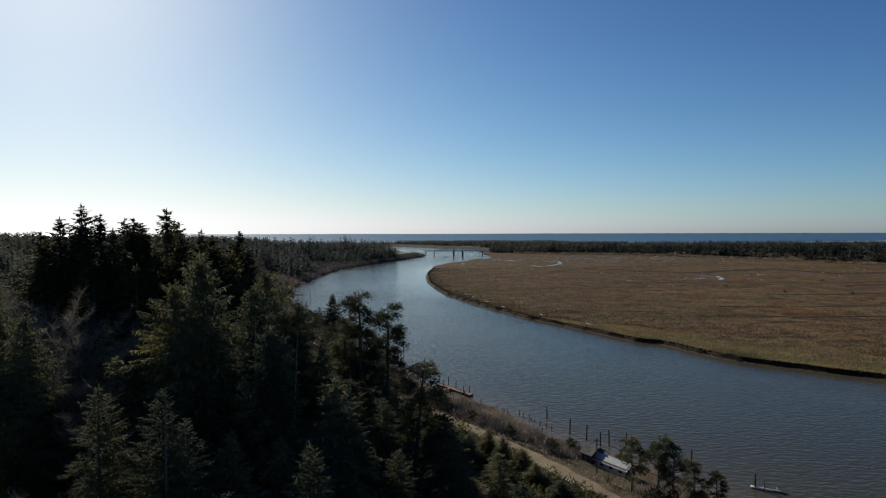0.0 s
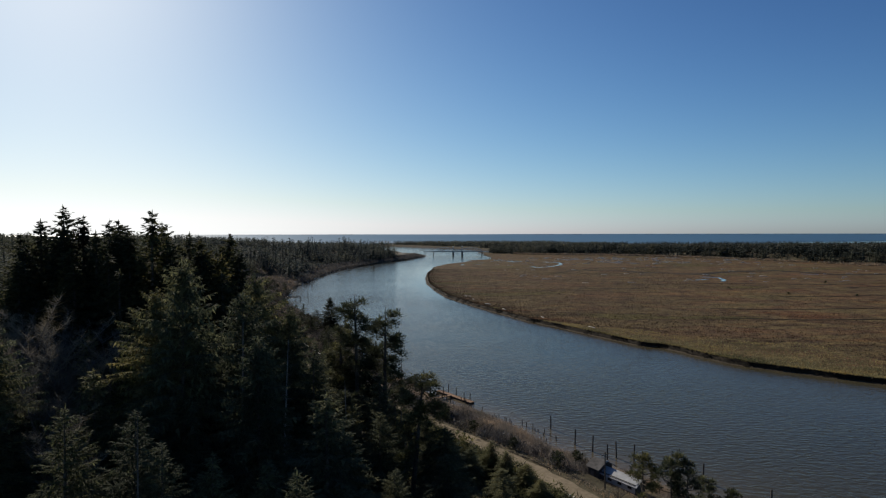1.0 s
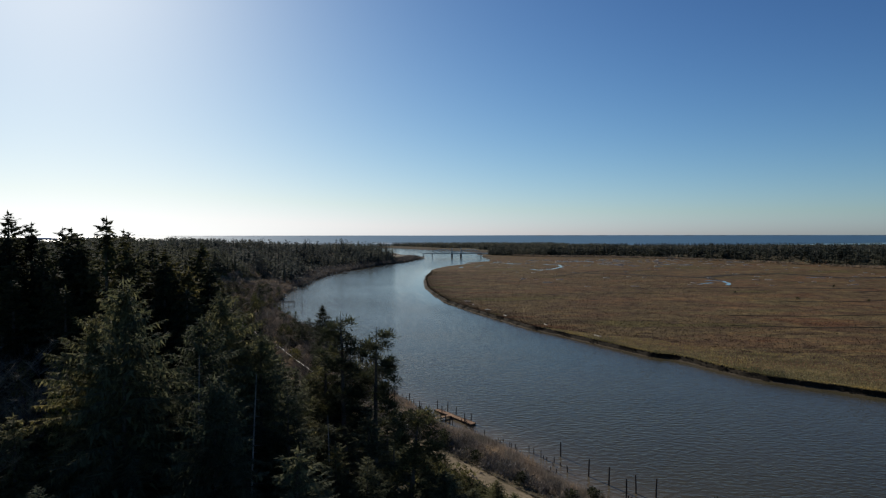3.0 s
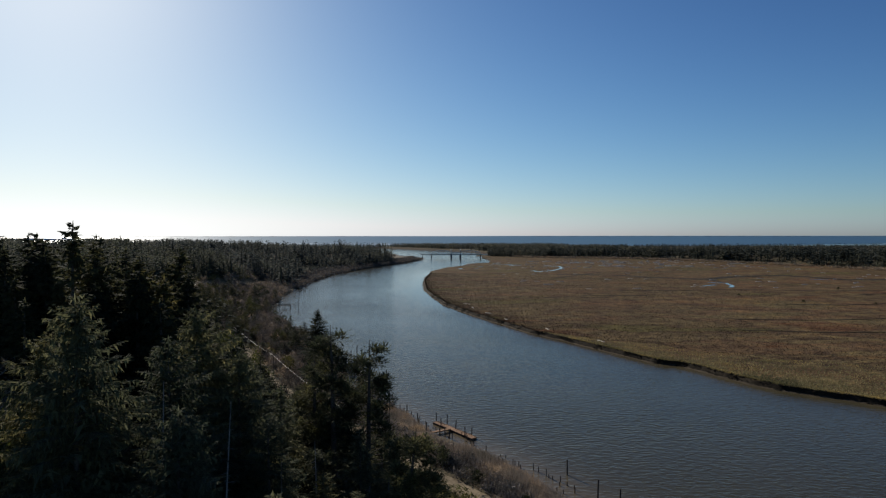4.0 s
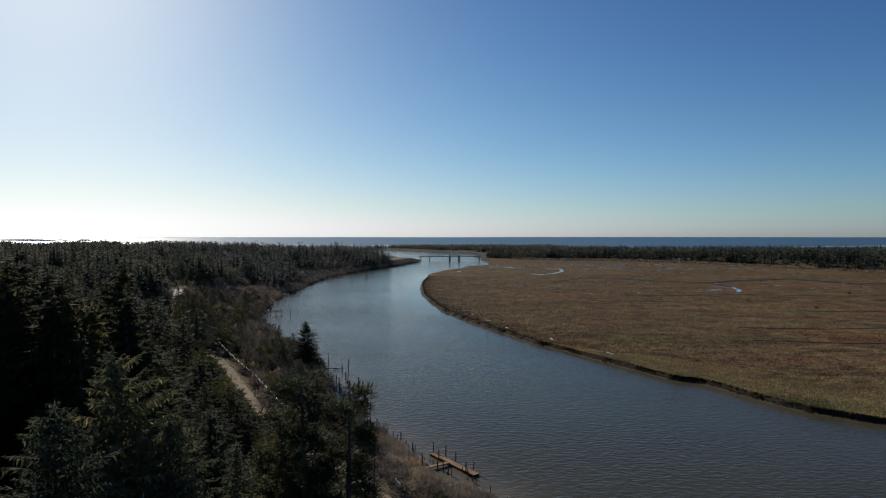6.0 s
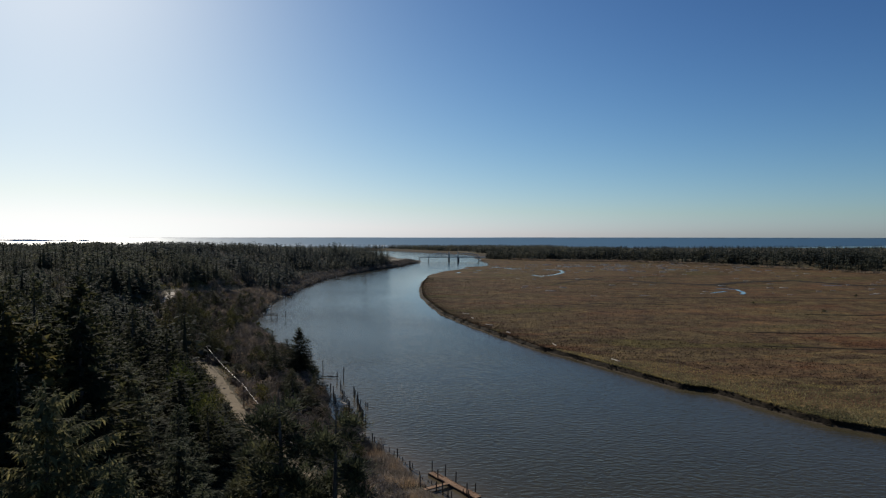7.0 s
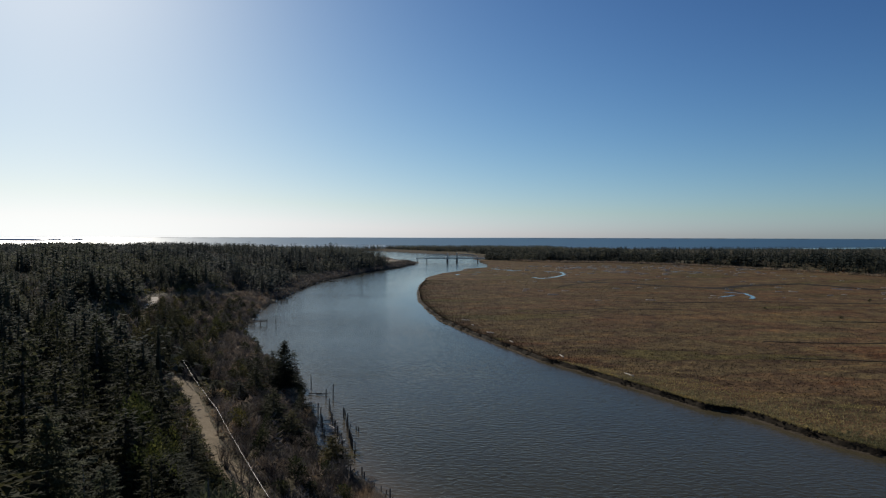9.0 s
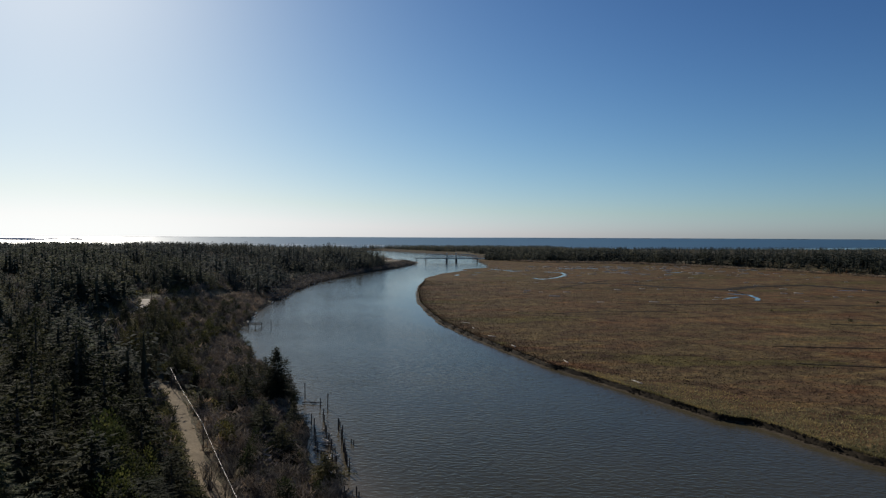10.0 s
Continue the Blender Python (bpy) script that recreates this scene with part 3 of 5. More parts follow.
def put_tree(protos, talls, k, x, y, top, turn, broad=1.0):
    """Stands tree k at x, y with its tip at the height top."""
    z = float(height(x, y)) - 0.3
    s = (top - z) / talls[k]
    w = (0.5 + 0.5 * s) * broad
    m = pose(x, y, z, 0, 0, turn) @ Matrix.Diagonal((w, w, s, 1))
    proto = protos[k]
    TAKEN.append((x, y))
    if proto.name not in USED:
        USED.add(proto.name)
        proto.matrix_basis = m
        return proto
    return grow(proto, m)


# the trees that stand out: x, y, height of the tip
STAND_OUT = [(-44.6, 77.5, 40.2), (-29, 82, 33), (-37, 79, 39.0), (-33, 77, 36), (-17, 76, 33.0), (-42, 104, 56), (-48, 108, 51), (-35, 112, 50),
             (-13, 152, 20), (-37, 126, 52), (-30, 124, 46), (-24, 118, 38), (-8, 104, 22), (6, 143, 12), (11, 147, 12), (14, 142, 11.5), (1, 146, 14), (-3, 139, 16), (18, 137, 10.5), (20, 131, 9.5), (24, 123, 9), (12, 133, 11), (-12, 120, 27), (-29, 101, 44), (-67, 96, 47), (-64, 91, 42), (-75, 101, 47), (-70, 90, 40)]
RIDGE = [(-64, 140, 65.2), (-89, 149, 67.0), (-54, 160, 60), (-95, 150, 63.8), (-85, 150, 64.5), (-81, 154, 63.8), (-76, 149, 63.2), (-73, 146, 62.2), (-66, 150, 61.8),
         (-60, 150, 60.6), (-56, 147, 59.0), (-49, 152, 56), (-70, 158, 63), (-92, 140, 58), (-82, 140, 57), (-72, 137, 56), (-58, 136, 55), (-48, 138, 52),
         (-86, 144, 62), (-78, 143, 61), (-70, 142, 60.5), (-63, 145, 60), (-97, 146, 60), (-90, 135, 55), (-77, 133, 54), (-67, 132, 53), (-54, 142, 56.5), (-51, 146, 55.5)]
for k, (x, y, top) in enumerate(STAND_OUT + RIDGE):
    if 95 < y < 130 and top > 40:
        put_tree(GROVE, [27, 30, 24], k % 3, x, y, top, k * 67, 1.1)
    elif k < len(STAND_OUT):
        put_tree(HEROES, HERO_TALL, (k * 2 + k // 3) % 3, x, y, top, k * 67, 1.1)
    else:
        put_tree(RIDGES, MID_TALL, k % 4, x, y, top, k * 67, 1.6)

LONE = tree_thing("spruce_tree", conifer_meshes(19, 21, 7.2, 40, 9, 0.24, 0.11, droop=0.2, power=0.8, gap=0.16, inner=700, hang=0.15), (BARK, SHADED_NEEDLES),
                  "broad dark spruce standing alone at the river bank", "tree")
LONE.matrix_basis = place(-62.6, 341.0, 40, 1.0) @ Matrix.Diagonal((1.4, 1.4, 1.04, 1.0))
LONE.matrix_basis.translation.z = 3.4
TAKEN.append((-62.6, 341.0))


def in_cut(x, y):
    """The open cut below the sandy bank."""
    t = np.clip(((x + 176) * -32 + (y - 472) * 73) / (32.0 ** 2 + 73.0 ** 2), 0, 1)
    return (np.hypot(x + 176 + 32 * t, y - 472 - 73 * t) < 9.0) | (np.hypot((x + 216) / 14, (y - 556) / 22) < 1)


for k, (x, y, top) in enumerate([(-119, 337, 21), (-125, 345, 22), (-131, 351, 21), (-113, 329, 20), (-107, 320, 21), (-100, 309, 20), (-122, 364, 18), (-128, 371, 19), (-119, 373, 17)]):
    put_tree(BACK, MID_TALL, k % 4, x, y, top, k * 51, 1.2)

rr = np.random.RandomState(5)


def far_enough(x, y, gap):
    return all((x - a) ** 2 + (y - b) ** 2 > gap * gap for a, b in TAKEN)


count = 0
for _ in range(6000):
    if count >= 180:
        break
    x, y = rr.uniform(-175, 20), rr.uniform(38, 330)
    if y < 0.12 * abs(x) + 36 or abs(x) > 0.80 * y + 25:
        continue
    if x > road_x(y) - 9 or (y > 250 and x > road_x(y) - 12):
        continue
    gap = 9.2 if y < 185 else 10.4
    if -66 < x < -46 and 84 < y < 98 and rr.rand() < 0.8:
        continue
    if not far_enough(x, y, gap):
        continue
    z = float(height(x, y))
    tall = (rr.uniform(24, 33) if rr.rand() < 0.45 else rr.uniform(14, 24)) * (0.72 if y < 95 else 1.0) * (rr.choice([0.5, 0.7, 1.0, 1.35]) * rr.uniform(0.85, 1.1) if y > 185 else 1.0)
    top = min(z + tall, 52 if abs(x) < 14 else 66)
    d = (float(shore_x(y)) - x) * 0.9
    if y < 165:
        top = min(top, 6 + 0.9 * max(0.0, d - 40) + rr.uniform(-3, 2))
    elif y < 260:
        top = min(top, 8 + 0.8 * max(0.0, d - 34) + rr.uniform(-3, 2))
    if y < 95:
        top = min(top, rr.uniform(22, 31))
    elif y < 132 and x < -50:
        top = min(top, rr.uniform(33, 43))
    if x < -0.63 * y and y < 230:
        top = min(top, 46 + rr.uniform(-5, 2))
    if top - z < 7:
        continue
    put_tree(MIDS if y < 190 else BACK, MID_TALL, rr.randint(4), x, y, top, rr.uniform(0, 360), rr.uniform(1.1, 1.6) if y < 185 else rr.uniform(1.3, 2.5))
    count += 1


# ---- woods further off ----
def far_tree(seed, n, reach, power, size, skirt=0.08):
    """A far tree of unit height: a stem and many small drooping sprays about it."""
    rnd = random.Random(seed)
    s = Soup()
    lobes = [(rnd.uniform(0, 6.28), rnd.uniform(0.1, 0.45)) for _ in range(7)]
    lean = (rnd.gauss(0, 0.02), rnd.gauss(0, 0.02))
    for i in range(n):
        u = ((i + rnd.random()) / n) ** 1.25
        z = skirt + (0.97 - skirt) * u
        turn, far = lobes[int(u * 6.99)]
        a = rnd.uniform(0, 6.28)
        R = (reach * (1 - u) ** power * (1 + far * math.cos(a - turn)) + 0.012) * rnd.uniform(0.45, 1.08)
        p = Vector((math.cos(a) * R + lean[0] * z, math.sin(a) * R + lean[1] * z, z))
        out = Vector((math.cos(a), math.sin(a), rnd.uniform(-0.9, 0.5)))
        k = Vector((-math.sin(a) + rnd.gauss(0, 0.4), math.cos(a) + rnd.gauss(0, 0.4), rnd.gauss(0, 0.45))).normalized()
        g = size * rnd.uniform(0.6, 1.35) * (0.55 + 0.45 * (1 - u))
        s.add([tuple(p - k * g * 0.55), tuple(p + k * g * 0.55 - out * g * 0.2), tuple(p + out * g)], [(0, 1, 2)])
    ring = [(0.045 * math.cos(6.28 * k / 4), 0.045 * math.sin(6.28 * k / 4), 0.0) for k in range(4)]
    s.add(ring + [(lean[0], lean[1], 1.0)], [(k, (k + 1) % 4, 4) for k in range(4)])
    return np.array(s.v), s.f


def wood(name, xs, ys, talls, templates, mat, label, wide=1.0, level=False):
    """Many far trees gathered in one mesh."""
    rs = np.random.RandomState(len(xs))
    vs, fs, n = [], [], 0
    zs = height(xs, ys)
    if level:
        # wind keeps the canopy level towards the coast
        talls = np.maximum(np.minimum(talls, np.interp(ys, [200, 350, 600, 1000, 1500, 2900], [66, 65.2, 62.6, 58, 53, 36]) - zs + rs.uniform(-3, 1.2, len(xs))), 5.0)
    for x, y, z, t in zip(xs, ys, zs, talls):
        V, F = templates[rs.randint(len(templates))]
        a = rs.uniform(0, 6.28)
        c, s_ = math.cos(a), math.sin(a)
        w = t * wide * rs.uniform(0.65, 1.4)
        P = np.stack([(V[:, 0] * c - V[:, 1] * s_) * w + x, (V[:, 0] * s_ + V[:, 1] * c) * w + y, V[:, 2] * t + z - 0.3], -1)
        vs.append(P)
        fs.append((F, n))
        n += len(V)
    verts = np.concatenate(vs)
    faces = [tuple(i + o for i in f) for F, o in fs for f in F]
    ob = mesh_object(name, verts, faces, mat)
    return tagged(ob, label, "woods", kind="stuff")


T_MID = [far_tree(100 + i, 130, r, p, 0.072) for i, (r, p) in enumerate([(0.20, 0.75), (0.24, 0.62), (0.17, 0.8), (0.30, 0.5), (0.22, 0.9), (0.34, 0.42)])]
T_FAR = [far_tree(200 + i, 62, r, p, 0.105) for i, (r, p) in enumerate([(0.20, 0.7), (0.24, 0.6), (0.17, 0.8), (0.33, 0.45), (0.22, 0.9)])]
T_DUNE = [far_tree(250 + i, 30, r, p, 0.15) for i, (r, p) in enumerate([(0.20, 0.6), (0.24, 0.5), (0.17, 0.7), (0.30, 0.4)])]
# Needle copy darkened so the dune wood shows its shaded side.
DUNE_NEEDLES = foliage_material("shaded_dune_needles", (0.028, 0.035, 0.034), (0.044, 0.052, 0.048), 0.1, 0.012)
T_TINY = [far_tree(300 + i, 16, r, 0.55, 0.20) for i, r in enumerate([0.2, 0.26, 0.3])]


def scatter(n, x0, x1, y0, y1, keep, seed):
    rs = np.random.RandomState(seed)
    x, y = rs.uniform(x0, x1, n), rs.uniform(y0, y1, n)
    k = keep(x, y)
    return x[k], y[k], rs


def stand(x, y, s=46.0):
    """Groups of tall trees with lower growth between them."""
    return 0.48 + 0.74 * step(-0.35, 0.45, wob(x, y, s, 1.5) + 0.45 * wob(x, y, s * 0.31, 4.0))


# left bank, middle distance
x, y, rs = scatter(6200, -620, 0, 190, 760, lambda x, y: (x < road_x(np.minimum(y, 560)) - 10) & (x > -0.85 * y - 60) & (x < shore_x(y) - 30)
                   & ((x < -170) | (y > 330)) & ~in_cut(x, y), 3)
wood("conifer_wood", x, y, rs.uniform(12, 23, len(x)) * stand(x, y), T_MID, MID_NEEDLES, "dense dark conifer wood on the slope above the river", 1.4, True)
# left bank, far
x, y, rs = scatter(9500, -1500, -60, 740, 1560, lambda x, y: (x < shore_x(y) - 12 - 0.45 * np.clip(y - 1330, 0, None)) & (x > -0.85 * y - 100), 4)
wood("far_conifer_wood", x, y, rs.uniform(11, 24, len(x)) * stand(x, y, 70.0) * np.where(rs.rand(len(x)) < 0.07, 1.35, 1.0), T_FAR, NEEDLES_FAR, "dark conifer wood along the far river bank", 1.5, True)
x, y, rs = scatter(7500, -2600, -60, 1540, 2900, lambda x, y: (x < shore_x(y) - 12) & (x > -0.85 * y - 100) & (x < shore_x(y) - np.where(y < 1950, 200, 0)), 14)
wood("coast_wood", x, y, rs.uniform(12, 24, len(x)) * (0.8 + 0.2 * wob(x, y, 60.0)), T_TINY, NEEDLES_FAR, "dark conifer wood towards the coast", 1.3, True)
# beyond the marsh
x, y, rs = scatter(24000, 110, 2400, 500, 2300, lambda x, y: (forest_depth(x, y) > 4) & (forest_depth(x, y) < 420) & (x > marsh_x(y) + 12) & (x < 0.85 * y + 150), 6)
wood("dune_pine_wood", x, y, rs.uniform(16, 29, len(x)) * step(-20, 60, forest_depth(x, y)) * (0.85 + 0.15 * wob(x, y, 50.0)), T_DUNE, DUNE_NEEDLES, "pine wood behind the open marsh, shade put into its dark needles", 1.6)
x, y, rs = scatter(6000, -900, 2400, 1700, 2900, lambda x, y: ((forest_depth(x, y) >= 420) | (y > 2500)) & (x > marsh_x(y) + 25), 8)
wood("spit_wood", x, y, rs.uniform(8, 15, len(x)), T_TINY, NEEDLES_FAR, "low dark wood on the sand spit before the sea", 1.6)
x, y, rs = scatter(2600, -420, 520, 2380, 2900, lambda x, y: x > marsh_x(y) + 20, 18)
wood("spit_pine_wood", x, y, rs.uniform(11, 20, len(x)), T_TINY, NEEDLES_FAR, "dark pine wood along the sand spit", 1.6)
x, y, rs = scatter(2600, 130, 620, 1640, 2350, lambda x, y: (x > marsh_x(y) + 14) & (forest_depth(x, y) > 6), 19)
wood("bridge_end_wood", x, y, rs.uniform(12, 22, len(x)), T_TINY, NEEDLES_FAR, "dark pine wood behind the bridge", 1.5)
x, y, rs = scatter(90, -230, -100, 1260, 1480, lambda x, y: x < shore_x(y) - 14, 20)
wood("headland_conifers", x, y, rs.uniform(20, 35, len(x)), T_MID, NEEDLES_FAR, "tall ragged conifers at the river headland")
# behind and beside the start of the flight
x, y, rs = scatter(800, -260, 60, -160, 44, lambda x, y: (x < road_x(np.maximum(y, -60)) - 14), 23)
wood("rear_wood", x, y, rs.uniform(10, 22, len(x)), T_MID, NEEDLES, "dark conifer wood on the near slope")
x, y, rs = scatter(900, -520, -150, 44, 200, lambda x, y: x < -0.8 * y - 25, 24)
wood("side_wood", x, y, rs.uniform(14, 26, len(x)), T_TINY, NEEDLES, "dark conifer wood beside the hill")

# ---- shoreline trees and shrubs ----
def make_pines():
    tall = [tree_thing("shore_pine", pine_meshes(51 + i, 36, 6.8, 44, 240, 0.72), (BARK, PINE_NEEDLES),
                       "tall shore pine with ragged tufted crown on the river slope", "tree", "tall shore pines") for i in range(2)]
    low = [tree_thing("shore_pine", pine_meshes(61 + i, 11, 3.6, 18, 150, 0.5), (BARK, PINE_NEEDLES),
                      "low bushy shore pine with bare forked trunk near the water", "tree", "low shore pines") for i in range(2)]
    return tall, low


PINES_TALL, PINES_LOW = make_pines()
for k, (x, y, top) in enumerate([(-19.5, 147, 49.5), (-13.8, 147, 46.0), (-25.0, 152, 41.0), (-6.4, 127, 36.0), (-27, 158, 34), (-20, 140, 28), (-12, 158, 24)]):
    put_tree(PINES_TALL, [36, 36], k % 2, x, y, top, k * 131)
for k, (x, y, top) in enumerate([(40.5, 129, 17.0), (45.5, 127.5, 17.4), (48.5, 126, 16.4), (54.5, 129, 11.6), (57.5, 126, 10.4), (50.5, 120, 9.0)]):
    put_tree(PINES_LOW, [11, 11], k % 2, x, y, top, k * 77)


SILVER_WOOD = noisy_material("silvered_dead_wood", (0.16, 0.15, 0.14), (0.34, 0.32, 0.30), 2.0, bump=0.02)


def snag(x, y, top, lean=0.02, wood_mat=None, reach=1.0):
    """A dead, nearly branchless trunk."""
    z = float(height(x, y)) - 0.3
    rnd = random.Random(int(x * 10))
    t = Soup()
    H = top - z
    t.add(*tube([(0, 0, 0), (lean * H * 0.5, 0, H * 0.5), (lean * H, 0, H)], [0.22, 0.14, 0.03], 6))
    b = Soup()
    for i in range(26):
        u = rnd.uniform(0.3, 0.97)
        a = rnd.uniform(0, 6.28)
        L = rnd.uniform(0.4, 1.6) * (1.1 - u) * reach
        p = Vector((lean * H * u, 0, H * u))
        b.add(*tube([p, p + Vector((math.cos(a) * L, math.sin(a) * L, -0.15 * L))], [0.035, 0.008], 3))
    root = tree_thing("dead_tree", (t, b), (wood_mat or BARK, wood_mat or TWIG), "bare grey dead tree trunk among living conifers", "tree")
    root.children[1].name = "dead_limb"
    root.matrix_basis = pose(x, y, z, 0, 0, rnd.uniform(0, 360))


for x, y, top in [(-10.2, 149, 36), (-34.5, 74, 40.5), (-21, 112, 34)]:
    snag(x, y, top)
for x, y, top, lean in [(-33, 104.5, 46, -0.06), (-27.5, 108, 42, 0.14), (-20, 132, 30, 0.03), (-60, 196, 30, 0.05), (-72, 205, 28, -0.04)]:
    snag(x, y, top, lean, SILVER_WOOD, 2.6)

# leafless alders and willows
ALDERS = [tree_thing("bare_alder", bare_meshes(71 + i, 15, 5.2, 4, 80), (BARK, ALDER_TWIG), "leafless grey alder with fine upright twigs on the slope", "tree", "bare alders") for i in range(2)]
WILLOWS = [tree_thing("bare_willow", bare_meshes(81 + i, 5.5, 3.6, 9, 12), (BARK, TWIG), "leafless grey-brown willow thicket beside the river", "shrub", "bare willows") for i in range(3)]
BUSHES = [tree_thing("evergreen_bush", bush_meshes(91 + i, 4.0, 2.4, 560, 0.5), (BARK, BUSH_LEAF), "rounded dark green evergreen bush beside the river", "shrub", "evergreen bushes") for i in range(2)]

for k, (x, y, top) in enumerate([(-73, 121, 46), (-69, 116, 43), (-79, 118, 44), (-84, 112, 42), (-64, 108, 37), (-90, 122, 46), (-58, 96, 34), (-50, 90, 32),
                                 (-70, 100, 38), (-85, 100, 41), (-57, 70, 30), (-48, 66, 28),
                                 (-76, 108, 44), (-66, 112, 45), (-60, 116, 44), (-80, 104, 43), (-71, 109, 46), (-62, 120, 42), (-55, 121, 39), (-58, 126, 40), (-52, 128, 38),
                                 (-66, 93, 37), (-74, 96, 40), (-61, 100, 38), (-88, 108, 46), (-93, 116, 47), (-82, 126, 48), (-98, 126, 48)]):
    put_tree(ALDERS, [15, 15], k % 2, x, y, top, k * 71)
BROADLEAF = [tree_thing("broadleaf_tree", bush_meshes(97 + i, 11, 4.2, 1900, 0.5), (BARK, LEAF), "yellow-green evergreen broadleaf tree among dark conifers", "tree", "broadleaf trees") for i in range(2)]
for k, (x, y, top) in enumerate([(-54, 112, 36.5), (-22, 136, 20), (-62, 80, 30), (-28, 142, 22), (-52, 205, 27), (-60, 212, 26), (-9, 132, 15), (-66, 226, 30), (-71, 235, 26.5), (-63, 231, 22)]):
    put_tree(BROADLEAF, [11, 11], k % 2, x, y, top, k * 71)

for k, (x, y, top) in enumerate([(-156, 468, 25.5), (-150, 463, 23.5), (-141, 481, 22), (-133, 466, 19), (-147, 497, 22), (-128, 440, 17)]):
    put_tree(BUSHES, [4, 4], k % 2, x, y, min(top, float(height(x, y)) + 9), k * 71)

# conifers close on both sides of the upper road
rq = np.random.RandomState(33)
for i in range(46):
    y = rq.uniform(360, 500)
    x = float(road_x(y)) + rq.uniform(7, 34)
    if x > float(shore_x(y)) - 38 or in_cut(x, y) or not far_enough(x, y, 4.5):
        continue
    put_tree(BACK, MID_TALL, rq.randint(4), x, y, float(height(x, y)) + rq.uniform(10, 17), rq.uniform(0, 360))
for k, (x, y, h) in enumerate([(-61, 263, 6), (-57, 256, 8), (-54, 262, 6), (-50, 247, 8), (-60, 272, 5), (-45, 238, 7)]):
    put_tree(WILLOWS, [5.5] * 3, k % 3, x, y, float(height(x, y)) + h, k * 40)
n_w = n_b = n_s = 0
rb = np.random.RandomState(21)
for _ in range(5000):
    y = rb.uniform(150, 640)
    d = rb.uniform(3, 62)
    x = float(shore_x(y)) - d
    on_road = abs(x - float(road_x(y))) * 0.85 < 5.5
    if on_road or (d > 30 and y < 240) or not far_enough(x, y, 3.0 if d < 34 else 3.6):
        continue
    if y < 245 and (d < 9 or rb.rand() < 0.55):
        continue
    z = float(height(x, y))
    r = rb.rand()
    if r < 0.64 and n_w < 300:
        put_tree(WILLOWS, [5.5] * 3, rb.randint(3), x, y, z + rb.uniform(3.6, 8.6) * (0.7 if y < 245 else 1), rb.uniform(0, 360))
        n_w += 1
    elif r < 0.80 and n_b < 110:
        put_tree(BUSHES, [4, 4], rb.randint(2), x, y, z + rb.uniform(2.6, 6.8) * (0.7 if y < 245 else 1), rb.uniform(0, 360))
        n_b += 1
    elif r > 0.80 and n_s < 80 and y > 260:
        put_tree(BACK, MID_TALL, rb.randint(4), x, y, z + rb.uniform(5, 13), rb.uniform(0, 360), rb.uniform(1.2, 1.8))
        n_s += 1


# brush and bushes between the near road and the reeds
for i in range(70):
    y = rq.uniform(116, 215)
    x = float(road_x(y)) + rq.uniform(5.5, 13)
    if x > float(shore_x(y)) - 7 or not far_enough(x, y, 2.6) or math.hypot(x - 40, y - 144) < 10:
        continue
    if rq.rand() < 0.6:
        put_tree(WILLOWS, [5.5] * 3, rq.randint(3), x, y, float(height(x, y)) + rq.uniform(2.2, 4.2), rq.uniform(0, 360))
    else:
        put_tree(BUSHES, [4, 4], rq.randint(2), x, y, float(height(x, y)) + rq.uniform(1.6, 3.6), rq.uniform(0, 360))


# trees that hide the road's upper bend
for i in range(22):
    x, y = rq.uniform(-196, -150), rq.uniform(425, 500)
    if far_enough(x, y, 4.0) and not in_cut(x, y):
        put_tree(BACK, MID_TALL, rq.randint(4), x, y, float(height(x, y)) + rq.uniform(9, 13), rq.uniform(0, 360))


def brush_template(seed, n):
    """A far leafless thicket of unit height."""
    rnd = random.Random(seed)
    s = Soup()
    for i in range(n):
        a, r = rnd.uniform(0, 6.28), 0.55 * math.sqrt(rnd.random())
        z = rnd.uniform(0.0, 0.75) * (1 - 0.4 * r)
        p = Vector((math.cos(a) * r, math.sin(a) * r, z))
        w = Vector((rnd.gauss(0, 0.16), rnd.gauss(0, 0.16), rnd.uniform(0.12, 0.32)))
        k = Vector((rnd.gauss(0, 1), rnd.gauss(0, 1), rnd.gauss(0, 0.6))).normalized() * 0.055
        s.add([tuple(p - k), tuple(p + k), tuple(p + w)], [(0, 1, 2)])
    return np.array(s.v), s.f


T_BRUSH = [brush_template(400 + i, 60) for i in range(4)]
T_FERN = [brush_template(440 + i, 30) for i in range(4)]
T_SCRUB = [brush_template(420 + i, 26) for i in range(4)]
rs = np.random.RandomState(17)
y = 250 + 510 * rs.rand(3000) ** 0.8
d = rs.uniform(5, 66, 3000)
x = shore_x(y) - d
k = (np.abs(x - road_x(y)) * 0.85 > 5.0) & ((d < 45) | (rs.rand(3000) < 0.6)) & (wob(x, y, 9.0, 2.0) > -0.35)
wood("willow_brush", x[k], y[k], rs.uniform(2.5, 6.5, k.sum()), T_BRUSH, TWIG, "grey-brown leafless brush between road and river")
y = rs.uniform(45, 345, 3800)
d = rs.uniform(36, 190, 3800)
x = shore_x(y) - d
k = (np.abs(x - road_x(y)) * 0.85 > 4.2) & (x < road_x(y)) & (np.abs(x) < 0.8 * y + 25)
UNDER = foliage_material("undergrowth_leaves", (0.052, 0.056, 0.026), (0.150, 0.142, 0.070), 0.35)
wood("undergrowth", x[k], y[k], rs.uniform(1.2, 3.4, k.sum()), T_FERN, UNDER, "dark fern and salal undergrowth below the conifers", 1.5)
y = rs.uniform(100, 345, 1500)
x = road_x(y) - rs.uniform(3.6, 15, 1500)
